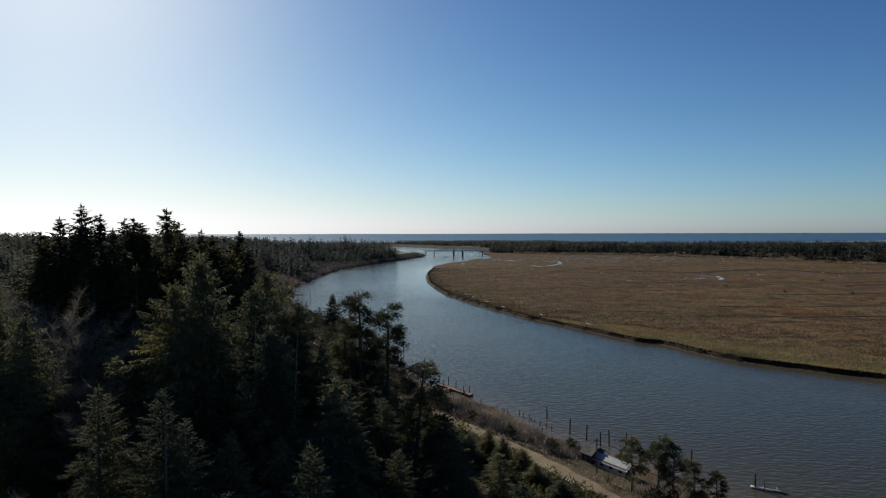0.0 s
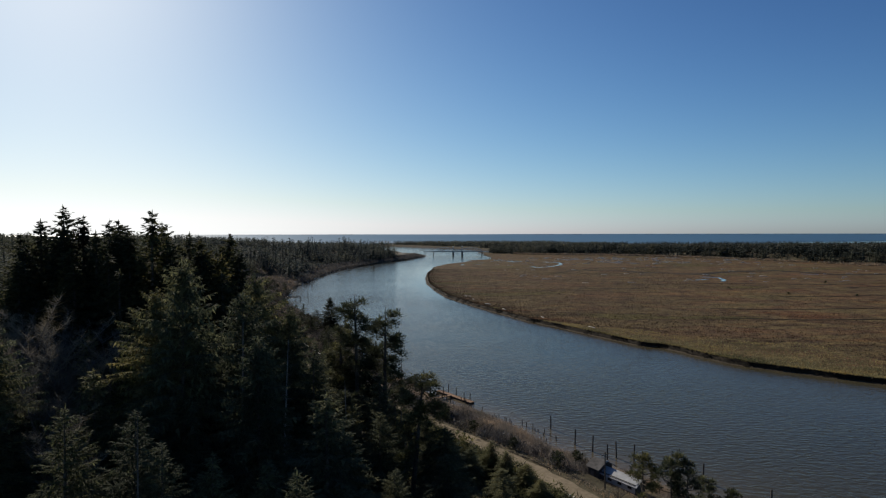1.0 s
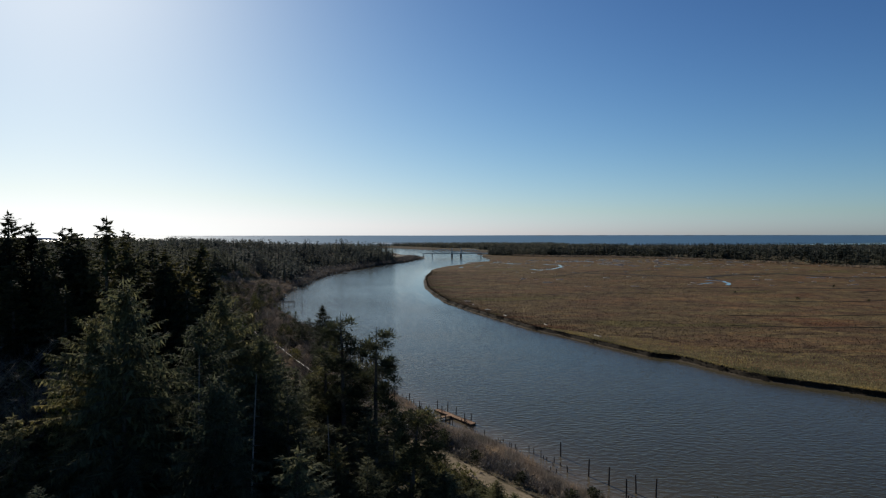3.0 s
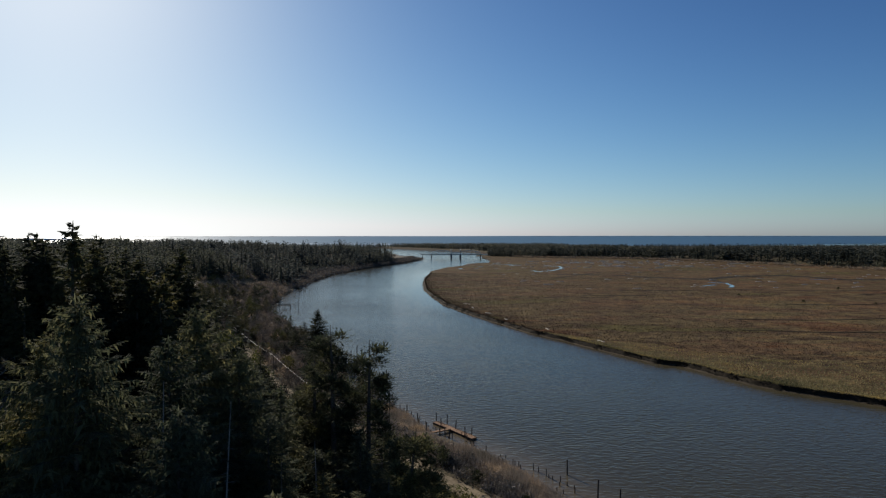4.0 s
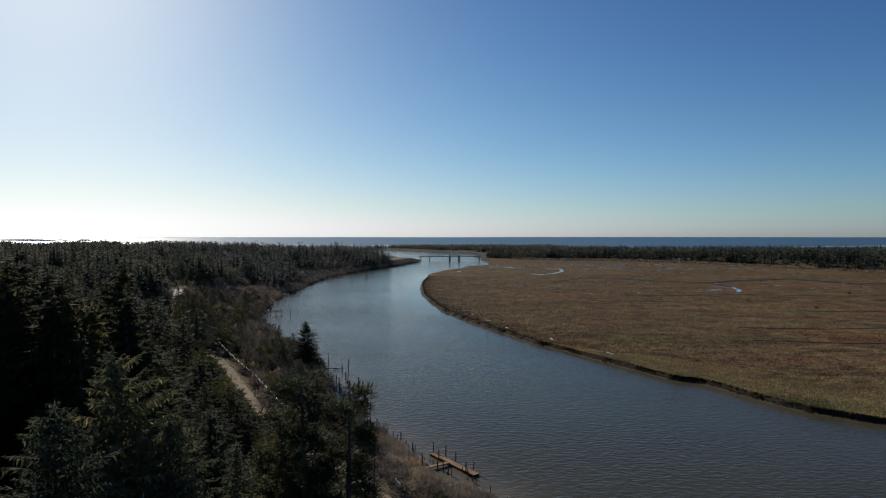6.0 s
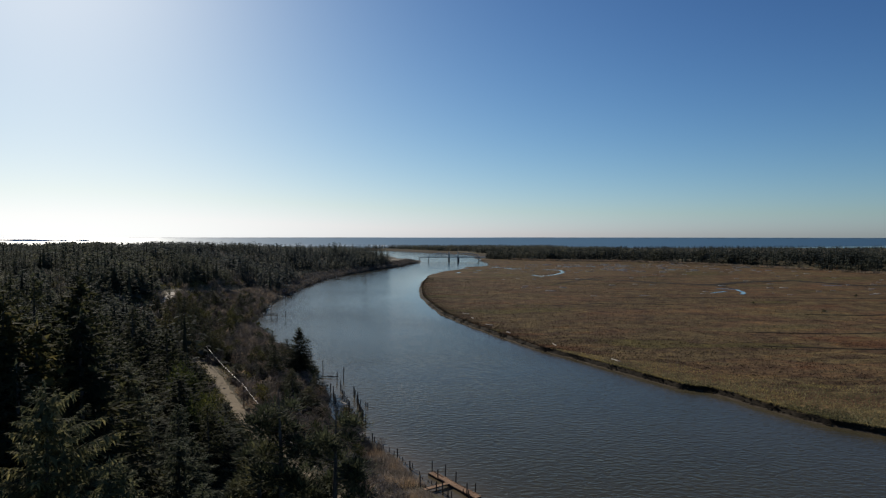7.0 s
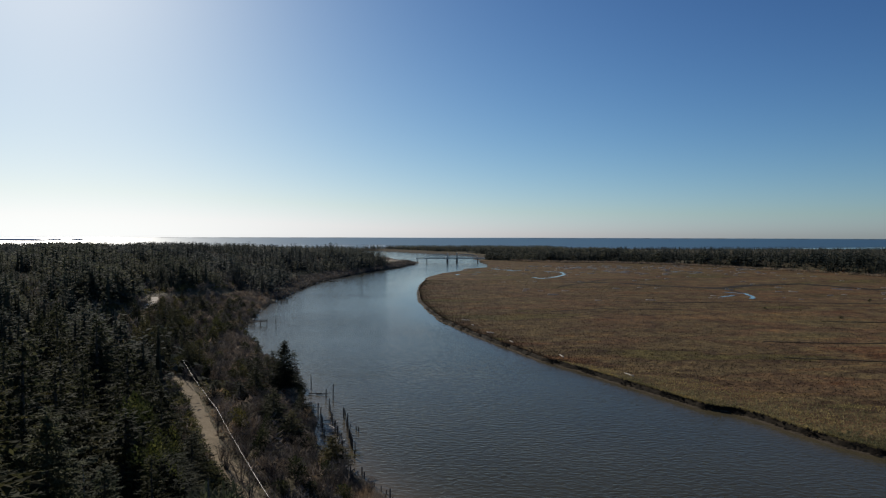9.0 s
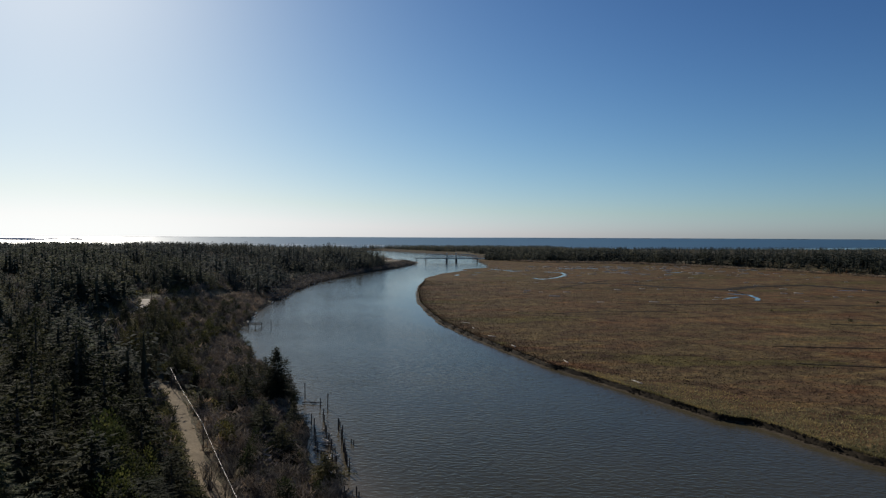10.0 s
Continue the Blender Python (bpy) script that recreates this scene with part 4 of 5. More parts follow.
wood("roadside_undergrowth", x, y, rs.uniform(1.5, 4.0, 1500), T_FERN, UNDER, "dark bushy undergrowth at the foot of the slope", 1.2)
y = rs.uniform(330, 760, 2600)
x = shore_x(y) - rs.uniform(24, 190, 2600)
k = ~in_cut(x, y) & (np.abs(x - road_x(np.minimum(y, 560))) > 6)
wood("hillside_undergrowth", x[k], y[k], rs.uniform(2.0, 5.5, k.sum()), T_FERN, UNDER, "dark fern and salal undergrowth on the far slope", 1.6)
y = 400 + 1100 * rs.rand(1300) ** 1.4
x = shore_x(y) - rs.uniform(20, 560, 1300)
k = wob(x, y, 60.0, 3.0) > -0.1
x, y = x[k], y[k]
k = ~in_cut(x, y)
x, y = x[k], y[k]
wood("alder_stand", x, y, rs.uniform(6, 10.5, len(x)), T_BRUSH, TWIG, "grey-brown leafless alders among the conifers", 0.8)
y = rs.uniform(150, 262, 700)
x = shore_x(y) - rs.uniform(12, 48, 700)
k = (x > road_x(y) + 4.6)
wood("roadside_brush", x[k], y[k], rs.uniform(1.2, 3.6, k.sum()), T_BRUSH, TWIG, "low grey-brown brush between road and reeds")
y = rs.uniform(740, 1560, 2600)
x = shore_x(y) - rs.uniform(1, 30, 2600)
wood("far_bank_brush", x, y, rs.uniform(2.5, 8, 2600), T_SCRUB, TWIG, "brown leafless brush along the far bank", 1.4)
x = rs.uniform(200, 1200, 2200)
y = np.interp(x, EDGE_X, EDGE_Y) + rs.normal(-4, 10, 2200)
wood("marsh_edge_brush", x, y, rs.uniform(2, 7, 2200), T_SCRUB, TWIG, "pale brown brush along the edge of the woods", 1.6)
y = rs.uniform(1590, 1880, 420)
x = shore_x(y) - rs.uniform(6, 170, 420)
wood("headland_brush", x, y, rs.uniform(1.5, 5, 420), T_SCRUB, TWIG, "brown brush on the sandy headland", 1.8)


# ---- grasses ----
def blades(name, x, y, tall, width, mat, label, spread=0.5):
    """Upright blades, one triangle each, gathered in one mesh."""
    n = len(x)
    r = np.random.RandomState(n)
    z = height(x, y) - 0.05
    a = r.uniform(0, 6.28, n)
    w = width * r.uniform(0.6, 1.4, n)
    h = tall * r.uniform(0.5, 1.15, n)
    lx, ly = r.normal(0, spread, n) * h, r.normal(0, spread, n) * h
    P = np.stack([np.stack([x - np.cos(a) * w, y - np.sin(a) * w, z], -1), np.stack([x + np.cos(a) * w, y + np.sin(a) * w, z], -1),
                  np.stack([x + lx, y + ly, z + h], -1)], 1).reshape(-1, 3)
    return tagged(mesh_object(name, P, np.arange(3 * n).reshape(-1, 3), mat), label, "grass", kind="stuff")


y = rs.uniform(128, 272, 42000)
d = rs.uniform(0.5, 1.0, 42000) * rs.uniform(0, 21, 42000)
x = shore_x(y) - d
k = np.abs(x - road_x(y)) * 0.85 > 4.5
x, y = x[k], y[k]
ex, ey = 12.4, 7.8
u = np.clip(((x + 9.5) * ex + (y - 220.5) * ey) / (ex * ex + ey * ey), 0, 1)
off = np.hypot(x + 9.5 - u * ex, y - 220.5 - u * ey)
front = np.hypot((x - 4) / 7.0, (y - 219) / 8.0)
tall = 2.5 * (0.78 + 0.3 * wob(x, y, 5.0)) * (0.2 + 0.8 * step(1.0, 4.0, off)) * (0.2 + 0.8 * step(0.7, 1.15, front))
tall = tall * (0.12 + 0.88 * step(8.0, 11.0, np.hypot(x - 40, y - 143)))
blades("dry_reeds", x, y, tall, 0.06, REED, "dry pinkish-brown reeds along the river edge", 0.18)
y = rs.uniform(100, 620, 16000)
x = road_x(np.minimum(y, 560)) + rs.choice([-1, 1], 16000) * rs.uniform(3.6, 9, 16000)
k = (y < 560) & (x < shore_x(y) - 3)
blades("verge_grass", x[k], y[k], 0.5, 0.10, REED, "short dry tan grass along the road verge", 0.4)
y = 236 + 760 * rs.rand(130000) ** 2.4
d = 4.0 + 300 * rs.rand(130000) ** 2.4
x = marsh_x(y) + d / 0.85 + 0.5
k = x < 0.8 * y + 40


def sedge_material():
    m = material("marsh_sedge", (0.15, 0.12, 0.06), 0.9, 0.05)
    tone = marsh_tone(m)
    g = nd(m, "ShaderNodeNewGeometry")
    r = ramp(m, g, "Random Per Island", [(0.0, (0.6, 0.62, 0.62)), (0.6, (1.2, 1.2, 1.15)), (1.0, (1.9, 1.8, 1.6))])
    col = mix_color(m, 1.0, tone, (r, "Color"), "MULTIPLY")
    tuft = ramp(m, world_noise(m, 0.12, 4, (1, 1, 1), 0.6), "Fac", [(0.36, (0.6, 0.6, 0.62)), (0.64, (1.3, 1.3, 1.25))])
    set_base(m, mix_color(m, 1.0, col, (tuft, "Color"), "MULTIPLY"))
    return m


SEDGE = sedge_material()
TUSSOCK = foliage_material("bank_tussock", (0.165, 0.142, 0.074), (0.340, 0.290, 0.150), 0.35, 0.03)
near_bank = d * 0.85 < (52 + 26 * wob(x, y, 26.0) + 12 * wob(x, y, 7.0)) * (1 - step(300, 430, y)) - 4 * step(400, 460, y)
blades("marsh_sedge", x[k & ~near_bank], y[k & ~near_bank], 0.5, 0.24, SEDGE, "tussocky rust-brown and olive marsh grass", 0.6)
blades("tussock_grass", x[k & near_bank], y[k & near_bank], 0.65, 0.22, TUSSOCK, "pale olive tussock grass on the river bank", 0.5)


y = rs.uniform(236, 900, 26000)
x = marsh_x(y) + rs.uniform(3.8, 5.6, 26000) / 0.85 + 0.3
k = y < 400 - 40 * rs.rand(26000)
x, y = x[k], y[k]
blades("bank_edge_grass", x, y, 0.8, 0.22, TUSSOCK, "long tan grass overhanging the dark river bank", 0.6)


def clods():
    """Lumps of peat fallen along the foot of the marsh bank."""
    r = np.random.RandomState(77)
    s = Soup()
    for i in range(1500):
        y = 238 + 420 * r.rand() ** 1.5
        x = float(marsh_x(y)) + r.uniform(2.6, 4.6) / 0.85
        z = float(right_height(x, y))
        g = r.uniform(0.25, 0.85)
        vs = [(x + g * a * r.uniform(0.6, 1.2), y + g * b * r.uniform(0.6, 1.4), z + g * c * r.uniform(0.4, 0.9))
              for a, b, c in ((1, 0, 0), (0, 1, 0.1), (-1, 0, 0.1), (0, -1, 0), (0.1, 0.1, 1), (0, 0, -0.6))]
        s.add(vs, [(0, 1, 4), (1, 2, 4), (2, 3, 4), (3, 0, 4), (1, 0, 5), (2, 1, 5), (3, 2, 5), (0, 3, 5)])
    ob = new("peat_clods", s.mesh("peat_clods", PEAT))
    tagged(ob, "dark slumped clods of peat along the marsh bank", "clods", kind="stuff")


clods()

# ---- road ----
def ribbon(name, centre, width, lift, mat, rag=0.0, jitter_seed=1):
    """A strip laid on the ground along x, y points."""
    rnd = random.Random(jitter_seed)
    pts = [Vector((p[0], p[1])) for p in centre]
    fine = []
    for a, b in zip(pts[:-1], pts[1:]):
        n = max(1, int((b - a).length / 3))
        fine += [a.lerp(b, i / n) for i in range(n)]
    fine.append(pts[-1])
    cols = [-1, -0.62, -0.25, 0.25, 0.62, 1]
    V, F = [], []
    for i, p in enumerate(fine):
        t = (fine[min(i + 2, len(fine) - 1)] - fine[max(i - 2, 0)]).normalized()
        nrm = Vector((t.y, -t.x))
        for c in cols:
            e = rnd.uniform(-rag, rag) if abs(c) == 1 else 0
            q = p + nrm * (c * width / 2 + e)
            z = float(height(q.x, q.y)) + (lift if abs(c) < 1 else lift * 0.3)
            if abs(c) == 0.62:
                z -= 0.03
            V.append((q.x, q.y, z))
    F = grid_faces(len(fine), len(cols))
    return mesh_object(name, np.array(V), F, mat, smooth=True)


tagged(ribbon("road", list(zip(ROAD_X[1:16], ROAD_Y[1:16])), 5.2, 0.10, GRAVEL, 0.45), "pale gravel road with wheel ruts along the hillside", "road", kind="structure")
pad = ribbon("cleared_bank", [(-196, 508), (-202, 522), (-207, 538), (-213, 552)], 8.5, 0.16, PALE_SAND, 1.2, 5)
tagged(pad, "bare pale sandy bank where the road cuts the slope", "ground", kind="structure")
apron = ribbon("lay_by", [(24, 128), (29, 119), (35, 110)], 7, 0.07, GRAVEL, 0.8, 6)
tagged(apron, "gravel lay-by beside the road", "road", kind="structure")


# ---- piles, posts, docks ----
def part(name, soup, mat, parent, label=""):
    ob = new(name, soup.mesh(name, mat))
    ob.parent = parent
    if label:
        tagged(ob, label)
    return ob


def box(s, cx, cy, cz, lx, ly, lz, turn=0.0, tilt=0.0):
    """A box with slightly chamfered upright edges."""
    c, t = math.cos(turn), math.sin(turn)
    e = min(lx, ly) * 0.12
    ring = [(-lx / 2 + e, -ly / 2), (lx / 2 - e, -ly / 2), (lx / 2, -ly / 2 + e), (lx / 2, ly / 2 - e), (lx / 2 - e, ly / 2), (-lx / 2 + e, ly / 2), (-lx / 2, ly / 2 - e), (-lx / 2, -ly / 2 + e)]
    vs = []
    for z in (-lz / 2, lz / 2):
        for a, b in ring:
            vs.append((cx + a * c - b * t, cy + a * t + b * c, cz + z + a * tilt))
    fs = [tuple(range(7, -1, -1)), tuple(range(8, 16))] + [(i, (i + 1) % 8, 8 + (i + 1) % 8, 8 + i) for i in range(8)]
    s.add(vs, fs)


def pile_mesh(seed, tall, r):
    """A weathered timber pile with worn, chamfered head, its foot 2 m under water."""
    rnd = random.Random(seed)
    s = Soup()
    lx, ly = rnd.uniform(-.04, .04) * tall, rnd.uniform(-.04, .04) * tall
    pts = [(0, 0, -2.0), (lx * 0.3, ly * 0.3, tall * 0.4), (lx * 0.9, ly * 0.9, tall * 0.96), (lx, ly, tall)]
    vs, fs = tube(pts, [r * 1.05, r, r * 0.92, r * 0.55], 8)
    fs.append(tuple(range(len(vs) - 8, len(vs))))
    s.add(vs, fs)
    return s.mesh("mooring_post", WOOD_GREY, True)


PILE_MESHES = {}


def pile(x, y, tall, r=0.17, group="timber piles", label="dark weathered timber pile standing in the river"):
    key = (round(tall * 2) / 2, round(r, 2))
    if key not in PILE_MESHES:
        PILE_MESHES[key] = pile_mesh(len(PILE_MESHES) + 3, max(key[0], 0.5), r)
    ob = new("mooring_post", PILE_MESHES[key])
    ob.matrix_basis = pose(x, y, 0.0, 0, 0, (x * 57 + y * 31) % 360)
    return tagged(ob, label, "pile", group)


rp = random.Random(9)
BAR = (-33.5, 279.5)
# tall single piles off the shore
for x, y, h in [(33.2, 192.5, 4.0), (37.6, 178.5, 4.4), (41.3, 173, 4.4), (43.1, 164.7, 5.2), (46.5, 168.2, 4.6), (50.5, 166, 4.4), (63.2, 152.8, 4.4),
                (-43.1, 344, 6.5), (-55.4, 359.8, 6.5), (-46.3, 345.6, 4.0), (-121.4, 551.3, 6.6), (-27.3, 303.3, 1.6), (-28.2, 304.4, 1.4),
                (-24.6, 264.4, 2.6), (-21.3, 264.3, 2.4), (-20.4, 262, 1.8), (-12, 247, 3.6), (-8, 240, 2.6)]:
    pile(x, y, h, 0.2)
pile(72.8, 139.8, 3.4, 0.22)
pile(74.4, 138.6, 2.2, 0.12)
for i in range(7):
    pile(-163 + 2.1 * i, 706 + 1.5 * (i % 3), rp.choice([2.0, 2.5, 3.0]), 0.24)
for i in range(9):
    pile(-158 + 3.2 * i, 985 + 4 * (i % 2), rp.choice([1.5, 2.0, 2.5]), 0.26)
# old wharf: rows of piles
for row, n, h in [([(-35.6, 324), (-30.3, 300.6), (-25.3, 278.4)], 19, 3.6), ([(-42.4, 330.8), (-35, 301.7), (-28.7, 278.4)], 17, 4.2), ([(-45.1, 324.1), (-39, 301.7), (-31.5, 277)], 11, 4.0)]:
    for i in range(n):
        u = i / (n - 1) * (len(row) - 1)
        j = min(int(u), len(row) - 2)
        a, b, f = row[j], row[j + 1], u - j
        pile(a[0] + (b[0] - a[0]) * f + rp.uniform(-.5, .5), a[1] + (b[1] - a[1]) * f + rp.uniform(-.7, .7), h * rp.uniform(0.45, 1.15), rp.choice([0.15, 0.19, 0.23]),
             "old wharf piles", "broken dark pile of a ruined wharf")
# stubs along the reed edge
for i in range(46):
    f = i / 45
    x, y = 1.0 + 29 * f, 222.4 - 43 * f
    off = rp.choice([0.8, 3.4, 5.2])
    pile(x + off * 0.8 + rp.uniform(-.4, .4), y + off * 0.5 + rp.uniform(-.4, .4), rp.choice([0.5, 1.0, 1.0, 1.5, 2.0]), 0.13, "pile stubs", "short dark pile stub at the reed edge")
for i in range(26):
    f = i / 25
    y = 268 - 40 * f
    pile(float(shore_x(y)) + rp.uniform(0.5, 2.5), y, rp.choice([0.5, 1.0, 1.5]), 0.13, "pile stubs", "short dark pile stub at the reed edge")


def mud_bar(x0, y0, rx, ry):
    """A low bar of mud that the old piles have caught."""
    rings, n, V = [1.0, 0.75, 0.45, 0.0], 20, []
    for q, z in zip(rings, (-0.35, 0.12, 0.34, 0.42)):
        for i in range(n):
            a = 6.283 * i / n
            w = q * (1 + 0.22 * math.sin(3 * a + 1) + 0.12 * math.sin(7 * a))
            V.append((x0 + rx * w * math.cos(a) - 0.35 * ry * w * math.sin(a), y0 + ry * w * math.sin(a), z))
    F = [(l * n + i, l * n + (i + 1) % n, (l + 1) * n + (i + 1) % n, (l + 1) * n + i) for l in range(3) for i in range(n)]
    tagged(mesh_object("mud_bar", np.array(V), F, MUD, smooth=True), "low brown mud bar between old piles", "mud", kind="structure")
    r = np.random.RandomState(3)
    a, q = r.uniform(0, 6.28, 1600), np.sqrt(r.rand(1600)) * 0.6
    gx, gy = x0 + 0.1 * rx + rx * q * np.cos(a), y0 + ry * q * np.sin(a)
    P = []
    for x, y in zip(gx, gy):
        k, h = r.uniform(0, 6.28), r.uniform(0.25, 0.6)
        P += [(x - 0.09 * math.cos(k), y - 0.09 * math.sin(k), 0.2), (x + 0.09 * math.cos(k), y + 0.09 * math.sin(k), 0.2), (x + r.normal(0, 0.15), y + r.normal(0, 0.15), 0.25 + h)]
    tagged(mesh_object("bar_grass", np.array(P), np.arange(len(P)).reshape(-1, 3), LEAF), "yellow-green grass on the mud bar", "grass", kind="stuff")


mud_bar(BAR[0], BAR[1], 4.2, 6.5)


def log_mesh(seed, length, r):
    rnd = random.Random(seed)
    s = Soup()
    pts = [(-length / 2 + length * i / 4, rnd.uniform(-.15, .15), rnd.uniform(-.05, .05)) for i in range(5)]
    vs, fs = tube(pts, [r * 1.1, r, r * 0.95, r * 0.8, r * 0.6], 7)
    fs += [tuple(range(6, -1, -1)), tuple(range(len(vs) - 7, len(vs)))]
    s.add(vs, fs)
    for i in range(3):
        p = Vector((rnd.uniform(-.4, .4) * length, 0, 0))
        s.add(*tube([p, p + Vector((rnd.uniform(-.5, .5), rnd.uniform(-1, 1), rnd.uniform(0.2, 0.8))) * r * 4], [r * 0.35, r * 0.15], 5))
    return s


PALE_LOGS = [log_mesh(5 + i, 7.0 + i, 0.32).mesh("driftwood_log", DRIFT, True) for i in range(3)]
DARK_LOGS = [log_mesh(15 + i, 6.0 + i, 0.24).mesh("driftwood_log", WOOD_GREY, True) for i in range(2)]


def log(x, y, turn, size=1.0, dark=False, z=None, tilt=0.0):
    ob = new("driftwood_log", rp.choice(DARK_LOGS if dark else PALE_LOGS))
    z = max(float(height(x, y)), 0.0) + 0.2 * size if z is None else z
    ob.matrix_basis = pose(x, y, z, 0, tilt, turn) @ Matrix.Scale(size, 4)
    return tagged(ob, "dark waterlogged driftwood log at the shore" if dark else "bleached pale driftwood log lying on the ground", "log", "driftwood")


# fallen timbers of the wharf
for i in range(26):
    f = rp.random()
    x, y = -41 + 14 * f + rp.uniform(-3, 1.5), 318 - 44 * f + rp.uniform(-2, 2)
    log(x, y, rp.uniform(0, 180), rp.uniform(0.4, 0.8), rp.random() < 0.75, 0.25 + rp.uniform(0, 0.4), rp.uniform(-6, 6))
for x, y, a in [(-8, 202, 110), (5.5, 203, 30), (9.8, 206, 25), (57, 160, 10), (53, 163, 160), (-52, 352, 5), (-49, 351, 8)]:
    log(x, y, a, 0.8, True, 0.5)
log(75.3, 138.4, -28, 0.95, False, 0.25)
log(76.6, 137.4, -35, 0.6, True, 0.3)
log(-152, 984, 10, 1.6, True, 0.3)
# rail of logs on the river side of the road
for x0, y0, x1, y1 in [(9.2, 171.5, 15.2, 162.5), (16.5, 160, 21.2, 154), (21.5, 153.6, 25, 148.5)]:
    for i in range(2):
        f = (i + 0.5) / 2
        log(x0 + (x1 - x0) * f, y0 + (y1 - y0) * f, math.degrees(math.atan2(y1 - y0, x1 - x0)), 0.55, True, float(height(x0 + (x1 - x0) * f, y0 + (y1 - y0) * f)) + 0.3)
for x, y, a in [(27.5, 132.5, -58), (30.5, 127.5, -60), (44, 124.5, -40), (-10, 206, 115)]:
    log(x, y, a, 0.6)
# scattered over the marsh
for i in range(110):
    y = rp.uniform(700, 1430)
    edge = rp.random()
    x = rp.uniform(90, 720)
    if x < float(marsh_x(y)) + 10 or float(forest_depth(x, y)) > -10:
        continue
    log(x, y, rp.uniform(-40, 40), rp.uniform(0.6, 1.4))
for i in range(110):
    x, y = rp.gauss(400, 120), rp.uniform(1120, 1430)
    if float(forest_depth(x, y)) < -12:
        log(x, y, rp.uniform(-30, 30), rp.uniform(0.9, 1.8))
for i in range(16):
    y = rp.uniform(560, 1100)
    log(float(shore_x(y)) - rp.uniform(0, 2), y, 97 + rp.uniform(-10, 10), rp.uniform(0.8, 1.5))
for x, y in [(62, 425), (40, 470), (30, 505), (16, 566), (85, 380), (20, 540)]:
    log(x + 7, y, rp.uniform(90, 150), 0.8)


def plank_run(parent, a, b, width, z, n):
    """Deck boards laid across a line from a to b."""
    a, b = Vector(a), Vector(b)
    L = (b - a).length
    turn = math.atan2(b.y - a.y, b.x - a.x)
    me = Soup()
    box(me, 0, 0, 0, L / n * 0.90, width, 0.06)
    data = me.mesh("plank", DOCK_WOOD)
    for i in range(n):
        p = a.lerp(b, (i + 0.5) / n)
        ob = new("plank", data)
        ob.parent = parent
        ob.matrix_basis = pose(p.x, p.y, z + rp.uniform(-.012, .012), 0, 0, math.degrees(turn) + rp.uniform(-1.2, 1.2))


def floating_dock():
    root = tagged(new("floating_dock"), "weathered reddish timber dock afloat by the reeds", "dock")
    a, b = (-1.9, 236.3), (10.2, 220.0)
    turn = math.atan2(b[1] - a[1], b[0] - a[0])
    L = math.hypot(b[0] - a[0], b[1] - a[1])
    cx, cy = (a[0] + b[0]) / 2, (a[1] + b[1]) / 2
    nx, ny = -math.sin(turn), math.cos(turn)
    for sgn in (-1, 1):
        s = Soup()
        box(s, cx + nx * sgn * 0.8, cy + ny * sgn * 0.8, 0.22, L, 0.5, 0.55, turn)
        part("float_log", s, WOOD_GREY, root)
        s = Soup()
        box(s, cx + nx * sgn * 0.98, cy + ny * sgn * 0.98, 0.60, L, 0.16, 0.14, turn)
        part("edge_rail", s, DOCK_WOOD, root)
    plank_run(root, a, b, 1.9, 0.56, 56)
    return root


def gangway():
    root = tagged(new("gangway"), "narrow timber gangway from reeds to floating dock", "dock")
    a, b = (-9.5, 220.5), (2.9, 228.3)
    turn = math.atan2(b[1] - a[1], b[0] - a[0])
    L = math.hypot(b[0] - a[0], b[1] - a[1])
    nx, ny = -math.sin(turn), math.cos(turn)
    for sgn in (-1, 1):
        s = Soup()
        box(s, (a[0] + b[0]) / 2 + nx * sgn * 0.5, (a[1] + b[1]) / 2 + ny * sgn * 0.5, 0.72, L, 0.14, 0.24, turn)
        part("stringer", s, WOOD_GREY, root)
    plank_run(root, a, b, 1.2, 0.87, 30)


floating_dock()
gangway()
for x, y, h in [(-1.6, 237.4, 3.6), (0.0, 232.4, 3.0), (2.0, 233.2, 3.8), (4.8, 229.4, 3.6), (7.4, 221.8, 3.6), (-4.6, 224.9, 4.0), (-0.4, 225.4, 2.6), (1.2, 224.2, 2.5), (2.6, 222.0, 2.6), (9.6, 222.9, 3.2), (-3.2, 225.2, 1.6)]:
    pile(x, y, h, 0.17, "dock piles", "dark mooring pile beside the timber dock")


def far_pier():
    """A fishing pier on piles with rails."""
    root = tagged(new("fishing_pier"), "small grey timber pier with railings on piles", "pier")
    x0, y0, x1, y1 = -152.0, 550.0, -129.0, 554.0
    turn = math.atan2(y1 - y0, x1 - x0)
    L = math.hypot(x1 - x0, y1 - y0)
    c, t = math.cos(turn), math.sin(turn)
    s = Soup()
    box(s, (x0 + x1) / 2, (y0 + y1) / 2, 2.6, L, 2.2, 0.3, turn)
    part("deck", s, WOOD_GREY, root)
    for sgn in (-1, 1):
        for z in (3.2, 3.75):
            s = Soup()
            box(s, (x0 + x1) / 2 - t * sgn, (y0 + y1) / 2 + c * sgn, z, L, 0.12, 0.14, turn)
            part("rail", s, WOOD_GREY, root)
        for i in range(6):
            f = i / 5
            px, py = x0 + (x1 - x0) * f - t * sgn, y0 + (y1 - y0) * f + c * sgn
            s = Soup()
            s.add(*tube([(px, py, -2), (px, py, 3.85)], [0.16, 0.13], 7))
            part("pier_pile", s, WOOD_GREY, root)


far_pier()


